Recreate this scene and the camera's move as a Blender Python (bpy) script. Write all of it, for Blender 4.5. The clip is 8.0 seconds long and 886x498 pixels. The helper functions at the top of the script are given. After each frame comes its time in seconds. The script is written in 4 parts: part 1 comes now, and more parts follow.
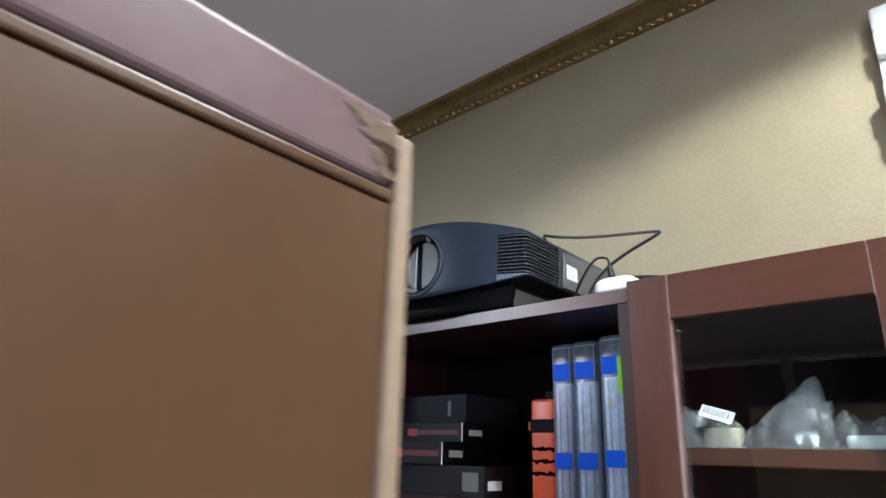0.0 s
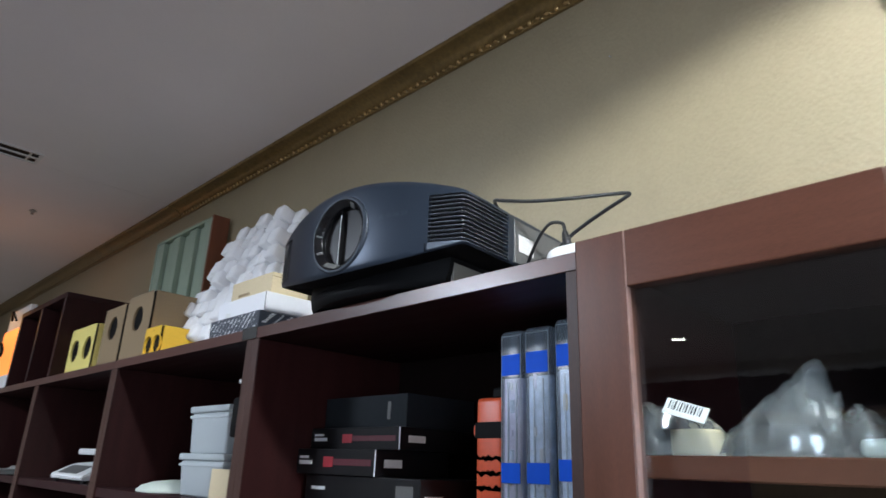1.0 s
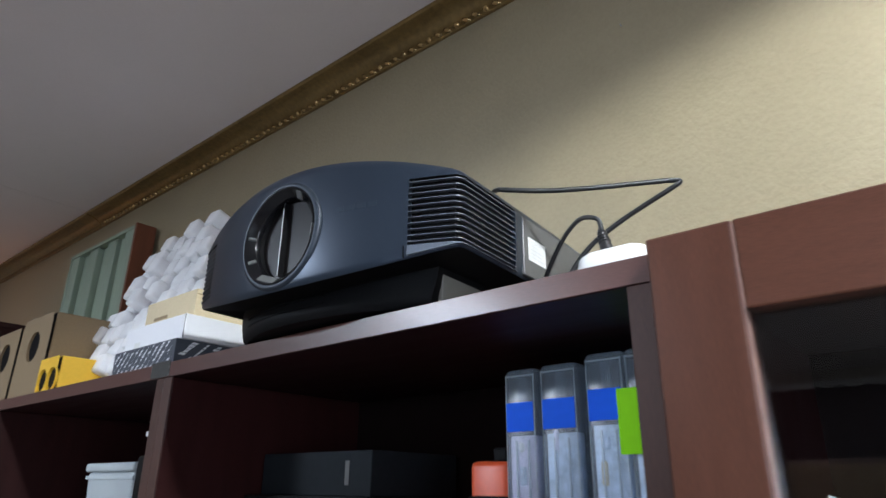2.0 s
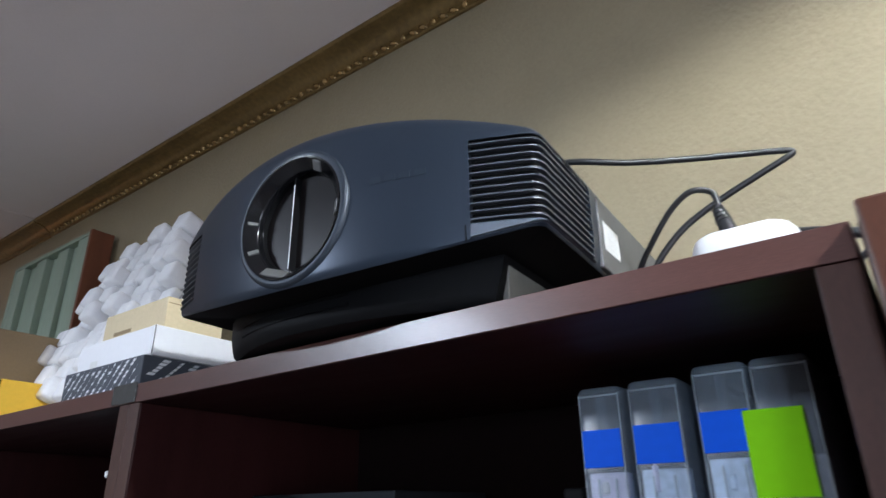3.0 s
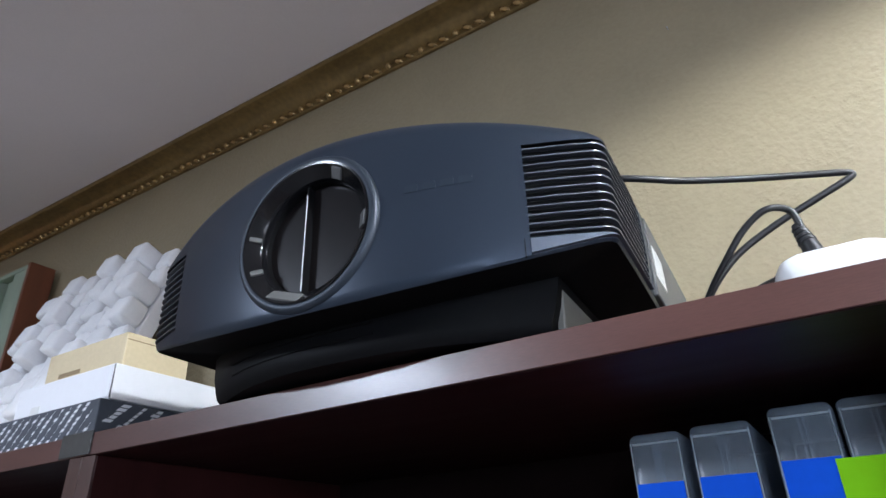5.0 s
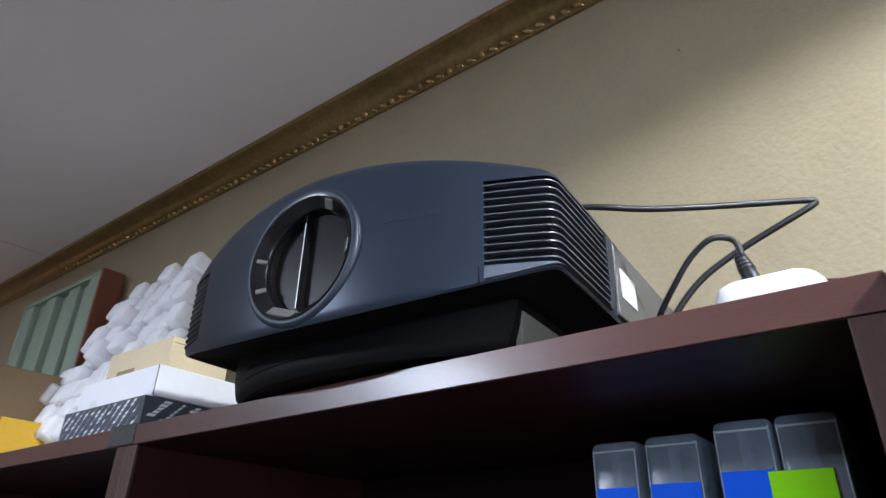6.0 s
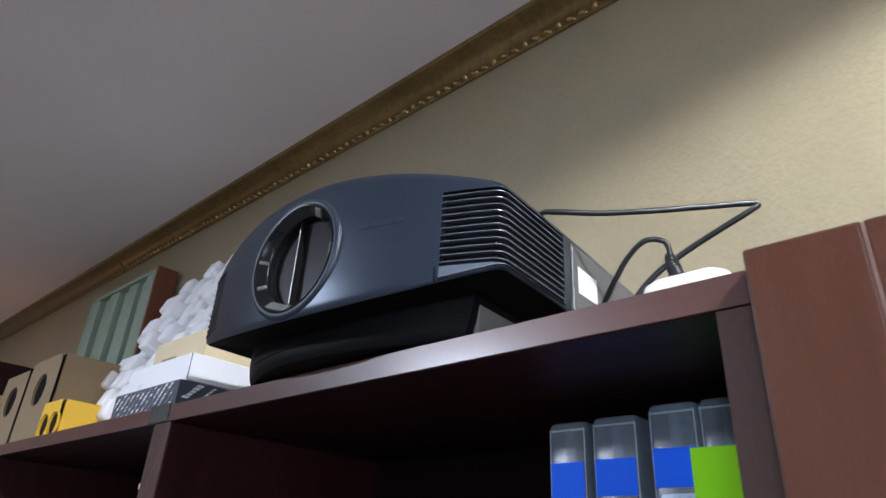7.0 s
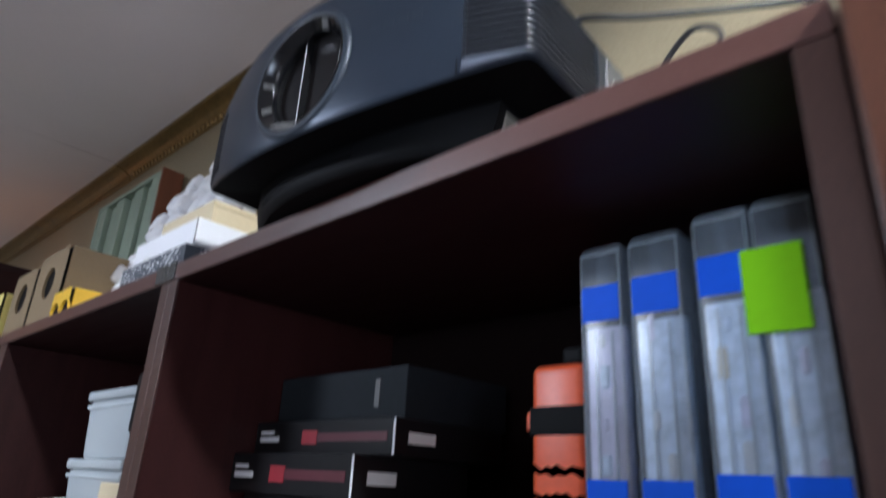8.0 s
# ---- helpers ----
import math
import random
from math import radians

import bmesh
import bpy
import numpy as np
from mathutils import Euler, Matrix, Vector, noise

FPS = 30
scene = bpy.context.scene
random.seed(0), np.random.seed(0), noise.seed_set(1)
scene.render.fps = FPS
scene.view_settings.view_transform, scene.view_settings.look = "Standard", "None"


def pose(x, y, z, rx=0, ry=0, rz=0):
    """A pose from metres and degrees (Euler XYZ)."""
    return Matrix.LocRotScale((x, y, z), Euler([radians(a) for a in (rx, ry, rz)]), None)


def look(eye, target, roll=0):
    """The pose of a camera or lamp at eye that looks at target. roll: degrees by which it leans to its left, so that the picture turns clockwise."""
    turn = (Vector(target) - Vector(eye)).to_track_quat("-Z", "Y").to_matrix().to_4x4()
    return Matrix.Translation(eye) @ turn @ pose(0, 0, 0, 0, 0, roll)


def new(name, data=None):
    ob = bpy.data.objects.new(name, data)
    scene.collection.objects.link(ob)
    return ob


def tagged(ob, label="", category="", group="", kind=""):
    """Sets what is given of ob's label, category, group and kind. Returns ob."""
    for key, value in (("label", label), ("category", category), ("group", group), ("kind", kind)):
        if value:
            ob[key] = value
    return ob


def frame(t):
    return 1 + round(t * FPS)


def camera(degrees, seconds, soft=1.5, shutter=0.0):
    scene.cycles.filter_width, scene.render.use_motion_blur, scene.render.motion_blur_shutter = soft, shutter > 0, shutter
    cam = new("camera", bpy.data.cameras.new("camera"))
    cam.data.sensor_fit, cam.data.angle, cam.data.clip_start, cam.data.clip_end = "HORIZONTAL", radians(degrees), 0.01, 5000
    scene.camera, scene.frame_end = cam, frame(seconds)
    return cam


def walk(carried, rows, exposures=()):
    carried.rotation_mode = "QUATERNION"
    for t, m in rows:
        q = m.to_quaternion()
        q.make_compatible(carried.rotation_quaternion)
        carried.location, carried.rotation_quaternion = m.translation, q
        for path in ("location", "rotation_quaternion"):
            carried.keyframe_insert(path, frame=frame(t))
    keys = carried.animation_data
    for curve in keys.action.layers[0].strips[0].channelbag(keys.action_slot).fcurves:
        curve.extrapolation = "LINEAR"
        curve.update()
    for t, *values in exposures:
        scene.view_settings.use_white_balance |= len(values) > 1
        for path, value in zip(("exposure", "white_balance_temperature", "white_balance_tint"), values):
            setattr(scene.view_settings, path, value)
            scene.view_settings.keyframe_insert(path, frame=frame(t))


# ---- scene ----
cam = camera(69.8, 8.0, 1.5, 0.5)
METRES, EYE, TILT, LEAN, TURN = 1.22, 1.56, 0.0, 0.0, 44.0
ROWS = [
    (0.0, 0.0, 0.0, 0.0, -0.48, 17.93, -1.49),
    (0.5, 0.075, 0.0442, -0.0033, 0.68, 18.29, -1.72),
    (1.0, 0.1053, 0.17, -0.0008, 0.36, 18.98, -1.88),
    (1.5, 0.0964, 0.293, 0.0301, -1.76, 19.86, -1.28),
    (3.0, 0.0142, 0.5074, 0.0794, -7.11, 22.6, 0.7),
    (3.5, -0.0182, 0.5716, 0.0842, -9.27, 23.77, 1.47),
    (4.0, -0.0393, 0.5944, 0.0954, -12.02, 24.94, 2.33),
    (4.5, -0.0405, 0.5914, 0.0914, -12.93, 26.19, 2.55),
    (6.0, 0.0147, 0.5193, 0.0794, -6.85, 27.08, -1.04),
    (6.5, 0.0449, 0.4936, 0.0679, -4.27, 26.78, -2.17),
    (7.0, 0.0725, 0.4594, 0.06, -2.15, 26.4, -2.86),
    (7.5, 0.0888, 0.4463, 0.0323, -1.24, 25.11, -3.06),
    (8.0, 0.069, 0.5305, -0.003, -1.29, 20.63, -2.84),
]
walk(cam, [(t, pose(0, 0, EYE, TILT, LEAN, TURN) @ pose(METRES * x, METRES * y, METRES * z, 90 + pitch, roll, yaw)) for t, x, y, z, yaw, pitch, roll in ROWS],
     [(0.0, -0.02, 6500, 10), (0.5, -0.06, 6500, 10), (1.5, -0.08, 6490, 10), (3.0, 0.02, 6420, 11.5), (3.5, 0.08, 6360, 12), (4.5, 0.12, 6340, 12.5), (6.0, 0.07, 6400, 13.5),
      (7.0, 0.04, 6420, 14), (8.0, 0.05, 6380, 13)])

# ---- world and lights ----
world = bpy.data.worlds.new("world")
scene.world = world
world.use_nodes = True
wn = world.node_tree
sky = wn.nodes.new("ShaderNodeTexSky")
sky.sky_type = "NISHITA"
sky.sun_disc = False
sky.sun_elevation, sky.sun_rotation = radians(35), radians(120)
wn.links.new(sky.outputs[0], wn.nodes["Background"].inputs[0])
wn.nodes["Background"].inputs[1].default_value = 0.1

CEIL = 2.555          # ceiling height
WALL = 1.222          # face of the wall behind the cabinets
FRONT = 0.839         # front edges of the open shelves
TOP = 1.800           # top of the cabinets
UNDER = 1.778
SHELF = 1.484         # top of the second shelf board
EAST, SOUTH, WEST = 2.6, -4.6, -5.75

# windows: east wall (y0, y1, z0, z1) and south wall (x0, x1, z0, z1)
WIN = (-1.9, 0.1, 0.9, 2.05)
WIN_S = (0.5, 2.3, 0.9, 2.15)
PANEL_LIGHT = (-2.40, -1.30)          # square ceiling light panel
WASHER = (0.34, WALL - 0.78)         # downlight close to the wall
# The one at (0.35, -1.5) is unseen, added as a match for the others.
DOWNLIGHTS = [(-2.17, -3.3), (0.35, -1.5), WASHER]


def lamp(name, kind, energy, m, color=(1, 1, 1), **more):
    data = bpy.data.lights.new(name, kind)
    data.energy, data.color = energy, color
    if "size" in more:
        data.shape, data.size, data.size_y = "RECTANGLE", more["size"], more["size_y"]
    if "spread" in more:
        data.spread = radians(more["spread"])
    if "spot" in more:
        data.spot_size, data.spot_blend, data.shadow_soft_size = radians(more["spot"]), more["blend"], more["soft"]
    ob = new(name, data)
    ob.matrix_world = m
    return ob


lamp("window_daylight", "AREA", 38, look((EAST - 0.03, (WIN[0] + WIN[1]) / 2, (WIN[2] + WIN[3]) / 2), (-2, (WIN[0] + WIN[1]) / 2, 1.475)),
     (0.76, 0.86, 1.06), size=1.9, size_y=1.05)
lamp("window_daylight", "AREA", 70, look(((WIN_S[0] + WIN_S[1]) / 2, SOUTH + 0.03, 1.525), ((WIN_S[0] + WIN_S[1]) / 2 - 1.2, 1, -0.2)),
     (0.68, 0.84, 1.06), size=1.7, size_y=1.15, spread=62)
lamp("panel_lamp", "AREA", 120, look((*PANEL_LIGHT, CEIL - 0.012), (PANEL_LIGHT[0], PANEL_LIGHT[1] + 0.0001, 0)), (0.755, 0.88, 1.06), size=0.56, size_y=0.56)
for (lx, ly), w, cone in zip(DOWNLIGHTS, (45, 25, 168), (120, 120, 157)):
    lamp("downlight_lamp", "SPOT", w, look((lx, ly, CEIL - 0.012), (lx, ly + 0.0001, 0)), (0.88, 0.965, 1.02), spot=cone, blend=0.16, soft=0.05)


# ---- materials ----
def mat(name, color, rough=0.5, metal=0.0, vary=0.12, scale=8.0, fine=120.0, bump=0.05, stretch=(1, 1, 1), coat=0.0, rvary=0.1, spec=0.5, per=0.0):
    """A surface with variation at two scales, in metres of the thing itself."""
    m = bpy.data.materials.new(name)
    m.use_nodes = True
    nt = m.node_tree
    b = nt.nodes["Principled BSDF"]
    tc = nt.nodes.new("ShaderNodeTexCoord")
    mp = nt.nodes.new("ShaderNodeMapping")
    mp.inputs["Scale"].default_value = stretch
    nt.links.new(tc.outputs["Object"], mp.inputs[0])
    n1 = nt.nodes.new("ShaderNodeTexNoise")
    n1.inputs["Scale"].default_value, n1.inputs["Detail"].default_value = scale, 4
    n2 = nt.nodes.new("ShaderNodeTexNoise")
    n2.inputs["Scale"].default_value, n2.inputs["Detail"].default_value = fine, 3
    for n in (n1, n2):
        nt.links.new(mp.outputs[0], n.inputs["Vector"])
    mix = nt.nodes.new("ShaderNodeMath")
    mix.operation = "MULTIPLY_ADD"
    nt.links.new(n2.outputs[0], mix.inputs[0])
    mix.inputs[1].default_value = 0.5
    half = nt.nodes.new("ShaderNodeMath")
    half.operation = "MULTIPLY"
    half.inputs[1].default_value = 0.5
    nt.links.new(n1.outputs[0], half.inputs[0])
    nt.links.new(half.outputs[0], mix.inputs[2])
    src = mix.outputs[0]
    if per:
        oi = nt.nodes.new("ShaderNodeObjectInfo")
        pm = nt.nodes.new("ShaderNodeMath")
        pm.operation = "MULTIPLY_ADD"
        nt.links.new(oi.outputs["Random"], pm.inputs[0])
        pm.inputs[1].default_value = per
        nt.links.new(src, pm.inputs[2])
        src = pm.outputs[0]
    ramp = nt.nodes.new("ShaderNodeValToRGB")
    ramp.color_ramp.elements[0].position, ramp.color_ramp.elements[1].position = 0.3, 0.7
    c = Vector(color[:3])
    ramp.color_ramp.elements[0].color = (*(c * (1 - vary)), 1)
    ramp.color_ramp.elements[1].color = (*(c * (1 + vary)), 1)
    nt.links.new(src, ramp.inputs[0])
    nt.links.new(ramp.outputs[0], b.inputs["Base Color"])
    rr = nt.nodes.new("ShaderNodeMapRange")
    rr.inputs["To Min"].default_value, rr.inputs["To Max"].default_value = max(0.02, rough - rvary), min(1, rough + rvary)
    nt.links.new(n1.outputs[0], rr.inputs[0])
    nt.links.new(rr.outputs[0], b.inputs["Roughness"])
    b.inputs["Metallic"].default_value = metal
    b.inputs["Specular IOR Level"].default_value = spec
    if coat:
        b.inputs["Coat Weight"].default_value, b.inputs["Coat Roughness"].default_value = coat, 0.12
    if bump:
        bp = nt.nodes.new("ShaderNodeBump")
        bp.inputs["Strength"].default_value, bp.inputs["Distance"].default_value = bump, 0.002
        nt.links.new(n2.outputs[0], bp.inputs["Height"])
        nt.links.new(bp.outputs[0], b.inputs["Normal"])
    return m


def glassy(name, color, rough=0.1, alpha=0.25, trans=0.0, ior=1.45):
    """A clear or cloudy thin plastic or glass."""
    m = bpy.data.materials.new(name)
    m.use_nodes = True
    b = m.node_tree.nodes["Principled BSDF"]
    b.inputs["Base Color"].default_value = (*color, 1)
    b.inputs["Roughness"].default_value = rough
    b.inputs["IOR"].default_value = ior
    b.inputs["Alpha"].default_value = alpha
    b.inputs["Transmission Weight"].default_value = trans
    return m


def clear(name, tint, rough, ior, cloud=0.0, cloud_color=(0.8, 0.85, 0.9)):
    """Thin see-through sheet: straight light, mirror gloss by Fresnel, and a share of cloudy scatter."""
    m = bpy.data.materials.new(name)
    m.use_nodes = True
    nt = m.node_tree
    nt.nodes.remove(nt.nodes["Principled BSDF"])
    out = nt.nodes["Material Output"]
    tr = nt.nodes.new("ShaderNodeBsdfTransparent")
    tr.inputs[0].default_value = (*tint, 1)
    gl = nt.nodes.new("ShaderNodeBsdfGlossy")
    gl.inputs["Roughness"].default_value = rough
    fr = nt.nodes.new("ShaderNodeFresnel")
    fr.inputs[0].default_value = ior
    body = tr
    if cloud:
        df = nt.nodes.new("ShaderNodeBsdfDiffuse")
        df.inputs[0].default_value = (*cloud_color, 1)
        ns = nt.nodes.new("ShaderNodeTexNoise")
        ns.inputs["Scale"].default_value, ns.inputs["Detail"].default_value = 35, 3
        tco = nt.nodes.new("ShaderNodeTexCoord")
        nt.links.new(tco.outputs["Object"], ns.inputs["Vector"])
        mr = nt.nodes.new("ShaderNodeMapRange")
        mr.inputs["From Min"].default_value, mr.inputs["From Max"].default_value = 0.3, 0.7
        mr.inputs["To Min"].default_value, mr.inputs["To Max"].default_value = cloud * 0.95, cloud * 1.05
        nt.links.new(ns.outputs[0], mr.inputs[0])
        body = nt.nodes.new("ShaderNodeMixShader")
        nt.links.new(mr.outputs[0], body.inputs[0])
        nt.links.new(tr.outputs[0], body.inputs[1])
        nt.links.new(df.outputs[0], body.inputs[2])
    mx = nt.nodes.new("ShaderNodeMixShader")
    nt.links.new(fr.outputs[0], mx.inputs[0])
    nt.links.new(body.outputs[0], mx.inputs[1])
    nt.links.new(gl.outputs[0], mx.inputs[2])
    nt.links.new(mx.outputs[0], out.inputs[0])
    return m


def glowing(name, color, strength):
    m = bpy.data.materials.new(name)
    m.use_nodes = True
    b = m.node_tree.nodes["Principled BSDF"]
    b.inputs["Base Color"].default_value = (*color, 1)
    b.inputs["Emission Color"].default_value = (*color, 1)
    b.inputs["Emission Strength"].default_value = strength
    return m


WALLPAPER = mat("wallpaper", (0.322, 0.265, 0.166), 0.42, vary=0.08, scale=9, fine=150, bump=0.72, rvary=0.08, spec=0.6)
CEILING = mat("ceiling_paint", (0.80, 0.735, 0.725), 0.9, vary=0.03, scale=5, fine=300, bump=0.15, spec=0.2)
PLAIN = mat("plain_wall", (0.5, 0.47, 0.4), 0.8, vary=0.05)
FLOOR = mat("floor_wood", (0.16, 0.142, 0.13), 0.4, vary=0.2, stretch=(1, 8, 1))
CURTAIN = mat("curtain_cloth", (0.055, 0.058, 0.072), 0.9, vary=0.2)
GOLD = mat("aged_gold", (0.23, 0.15, 0.055), 0.42, metal=0.45, vary=0.35, scale=14, fine=90, bump=0.25)
BEAD = mat("worn_gold_bead", (0.40, 0.27, 0.12), 0.26, metal=0.7, vary=0.4, scale=40, fine=200, bump=0.1, per=0.25)
MAHOGANY = mat("mahogany_laminate", (0.027, 0.0076, 0.0074), 0.44, vary=0.30, scale=5, fine=140, bump=0.012, stretch=(8, 8, 1), spec=0.15)
MAHOGANY_H = mat("mahogany_laminate_along", (0.027, 0.0082, 0.0088), 0.5, vary=0.30, scale=5, fine=140, bump=0.012, stretch=(1, 8, 8), spec=0.2)
# Light on the front edges is put into these paler band colours.
EDGEBAND_LIT = mat("mahogany_edge_band_lit", (0.085, 0.035, 0.028), 0.34, vary=0.22, scale=6, fine=160, bump=0.02, stretch=(1, 8, 8), spec=0.55, rvary=0.06, coat=0.06)
EDGEBAND_V_LIT = mat("mahogany_edge_band_upright_lit", (0.056, 0.023, 0.0165), 0.42, vary=0.28, scale=6, fine=160, bump=0.02, stretch=(8, 8, 1), spec=0.4)
DOORWOOD = mat("mahogany_door", (0.074, 0.026, 0.015), 0.36, vary=0.25, scale=5, fine=160, bump=0.05, stretch=(10, 10, 1), coat=0.0, spec=0.35)
DOORWOOD_H = mat("mahogany_door_along", (0.074, 0.026, 0.015), 0.36, vary=0.25, scale=5, fine=160, bump=0.05, stretch=(1, 10, 10), coat=0.0, spec=0.35)
# Dark board colour, deepened by the shade far inside the cabinets.
SHADED_BACK = mat("shaded_back_board", (0.009, 0.0045, 0.004), 0.85, vary=0.25, spec=0.08)
EDGE = mat("worn_edge", (0.19, 0.11, 0.09), 0.4, vary=0.3)
GRAPHITE = mat("graphite_plastic", (0.024, 0.034, 0.051), 0.33, metal=0.45, vary=0.05, scale=12, fine=500, bump=0.04, coat=0.0, rvary=0.04)
# Lip paler than the shell: the light it catches is in its colour.
LIT_LIP = mat("lit_satin_plastic", (0.13, 0.15, 0.19), 0.36, metal=0.4, vary=0.05, bump=0.03)
MARK = mat("mark_grey", (0.032, 0.043, 0.060), 0.30, metal=0.5, vary=0.1)
BEZEL = mat("bezel_plastic", (0.022, 0.030, 0.042), 0.46, metal=0.35, vary=0.05, bump=0.02)
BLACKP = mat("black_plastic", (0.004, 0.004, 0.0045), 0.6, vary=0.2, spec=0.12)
GLOSSB = mat("gloss_black_plastic", (0.006, 0.006, 0.007), 0.17, vary=0.1, bump=0.0, rvary=0.02, spec=0.32)
SLAT = mat("vent_slat", (0.050, 0.056, 0.070), 0.34, vary=0.1, bump=0.0)
GREYP = mat("grey_plastic", (0.10, 0.10, 0.097), 0.5, vary=0.08)
LENS = mat("lens_shutter", (0.007, 0.0058, 0.006), 0.32, vary=0.2, bump=0.0, rvary=0.03, spec=0.16)
LABEL = mat("white_label", (0.72, 0.72, 0.70), 0.5, vary=0.04, bump=0.02)
RUBBER = mat("black_rubber", (0.012, 0.012, 0.013), 0.42, vary=0.2, fine=250)
WHITEP = mat("white_plastic", (0.76, 0.76, 0.75), 0.35, vary=0.03, bump=0.0)
FOAM = mat("white_foam", (0.88, 0.88, 0.89), 0.85, vary=0.04, scale=30, fine=260, bump=0.35)
foam_shader = FOAM.node_tree.nodes["Principled BSDF"]
foam_shader.inputs["Subsurface Weight"].default_value, foam_shader.inputs["Subsurface Scale"].default_value = 0.7, 0.03
foam_shader.inputs["Subsurface Radius"].default_value = (1, 1, 1)
CARD = mat("beige_card", (0.64, 0.53, 0.34), 0.7, vary=0.06, fine=200)
TAN = mat("tan_board", (0.27, 0.19, 0.105), 0.75, vary=0.08, fine=200)
WHITECARD = mat("white_card", (0.80, 0.80, 0.82), 0.55, vary=0.02, bump=0.03)
PATTERNCARD = mat("printed_grey_card", (0.065, 0.074, 0.090), 0.5, vary=0.15, spec=0.3)
LIT_BASE_SIDE = mat("lit_grey_plastic", (0.19, 0.185, 0.16), 0.55, vary=0.08)
DARKCARD = mat("dark_grey_card", (0.014, 0.017, 0.020), 0.7, vary=0.15, spec=0.15)
PRINT = mat("pale_print", (0.74, 0.76, 0.78), 0.5, vary=0.05, bump=0.0)
YELLOW = mat("yellow_paint", (0.85, 0.50, 0.035), 0.6, vary=0.05, fine=150)
PALEYEL = mat("pale_yellow_paint", (0.78, 0.66, 0.20), 0.6, vary=0.05, fine=150)
GREEN = mat("sage_green_paint", (0.29, 0.36, 0.275), 0.65, vary=0.10, fine=120, stretch=(1, 1, 0.2))
REDWOOD = mat("red_brown_wood", (0.17, 0.055, 0.025), 0.5, vary=0.2, stretch=(6, 6, 1))
BLUE = mat("blue_tape", (0.005, 0.115, 0.80), 0.5, vary=0.05, bump=0.02, spec=0.12)
LIME = mat("lime_tape", (0.27, 0.72, 0.004), 0.5, vary=0.04, bump=0.02, spec=0.12)
ORANGE = mat("orange_plastic", (0.85, 0.12, 0.04), 0.4, vary=0.08)
RED = mat("red_print", (0.085, 0.010, 0.018), 0.4, vary=0.1, bump=0.0)
BOXBLACK = mat("black_card", (0.008, 0.008, 0.009), 0.32, vary=0.2, spec=0.3)
BROWNPANEL = mat("brown_hardboard", (0.078, 0.037, 0.0155), 0.32, spec=0.6, vary=0.14, scale=4, fine=90, bump=0.03, stretch=(1.5, 1.5, 1))
DARKTRIM = mat("dark_trim", (0.15, 0.095, 0.095), 0.26, vary=0.12, scale=10, bump=0.05, coat=0.2)
RAWEDGE = mat("raw_wood_edge", (0.27, 0.185, 0.12), 0.7, vary=0.15, scale=25, fine=200)
METAL = mat("brushed_metal", (0.4, 0.4, 0.4), 0.35, metal=0.9, vary=0.1)
PALETAPE = mat("smoky_tape", (0.06, 0.06, 0.058), 0.25, vary=0.15, bump=0.03)
SMOKE = clear("cloudy_plastic", (0.95, 0.97, 1.0), 0.26, 1.45, 0.22, (0.72, 0.84, 0.98))
FILM = clear("clear_film", (0.96, 0.98, 0.985), 0.17, 1.6, 0.11, (0.90, 0.95, 0.97))
PANE = clear("glass_pane", (0.95, 0.98, 0.97), 0.01, 1.62)
FROST = glassy("frosted_plastic", (0.68, 0.74, 0.76), 0.35, alpha=0.62)
GLOW = glowing("lamp_glow", (1.0, 0.95, 0.86), 22)
PANELGLOW = glowing("panel_glow", (1.0, 0.97, 0.94), 9)
AMBER = glowing("amber_glow", (1.0, 0.33, 0.07), 0.9)
LAVENDER = mat("lavender_sheet", (0.74, 0.70, 0.84), 0.6, vary=0.25, scale=22, bump=0.02)
BLUISH = mat("bluish_liner", (0.66, 0.77, 0.90), 0.5, vary=0.35, scale=26, bump=0.02)
PALEGREEN = mat("pale_green_plastic", (0.62, 0.68, 0.60), 0.45, vary=0.05, bump=0.0)
REDINK = mat("bright_red_print", (0.28, 0.015, 0.025), 0.4, vary=0.1, bump=0.0)
ZINC = mat("white_metal", (0.6, 0.6, 0.6), 0.4, vary=0.05)


# ---- mesh helpers ----
def box_bm(x0, x1, y0, y1, z0, z1, bevel=0.0, seg=2, bm=None):
    bm = bm or bmesh.new()
    vs = [bm.verts.new((x, y, z)) for x in (x0, x1) for y in (y0, y1) for z in (z0, z1)]
    fs = [(0, 1, 3, 2), (4, 6, 7, 5), (0, 4, 5, 1), (2, 3, 7, 6), (0, 2, 6, 4), (1, 5, 7, 3)]
    faces = [bm.faces.new([vs[i] for i in f]) for f in fs]
    if bevel:
        edges = {e for f in faces for e in f.edges}
        bmesh.ops.bevel(bm, geom=list(edges), offset=bevel, segments=seg, affect="EDGES", profile=0.5)
    return bm


def cyl_bm(r0, r1, z0, z1, n=32, bm=None, m=None, caps=True):
    bm = bm or bmesh.new()
    rings = []
    for r, z in ((r0, z0), (r1, z1)):
        ring = []
        for i in range(n):
            p = Vector((r * math.cos(2 * math.pi * i / n), r * math.sin(2 * math.pi * i / n), z))
            ring.append(bm.verts.new(m @ p if m else p))
        rings.append(ring)
    for i in range(n):
        bm.faces.new((rings[0][i], rings[0][(i + 1) % n], rings[1][(i + 1) % n], rings[1][i]))
    if caps:
        bm.faces.new(rings[0][::-1])
        bm.faces.new(rings[1])
    return bm


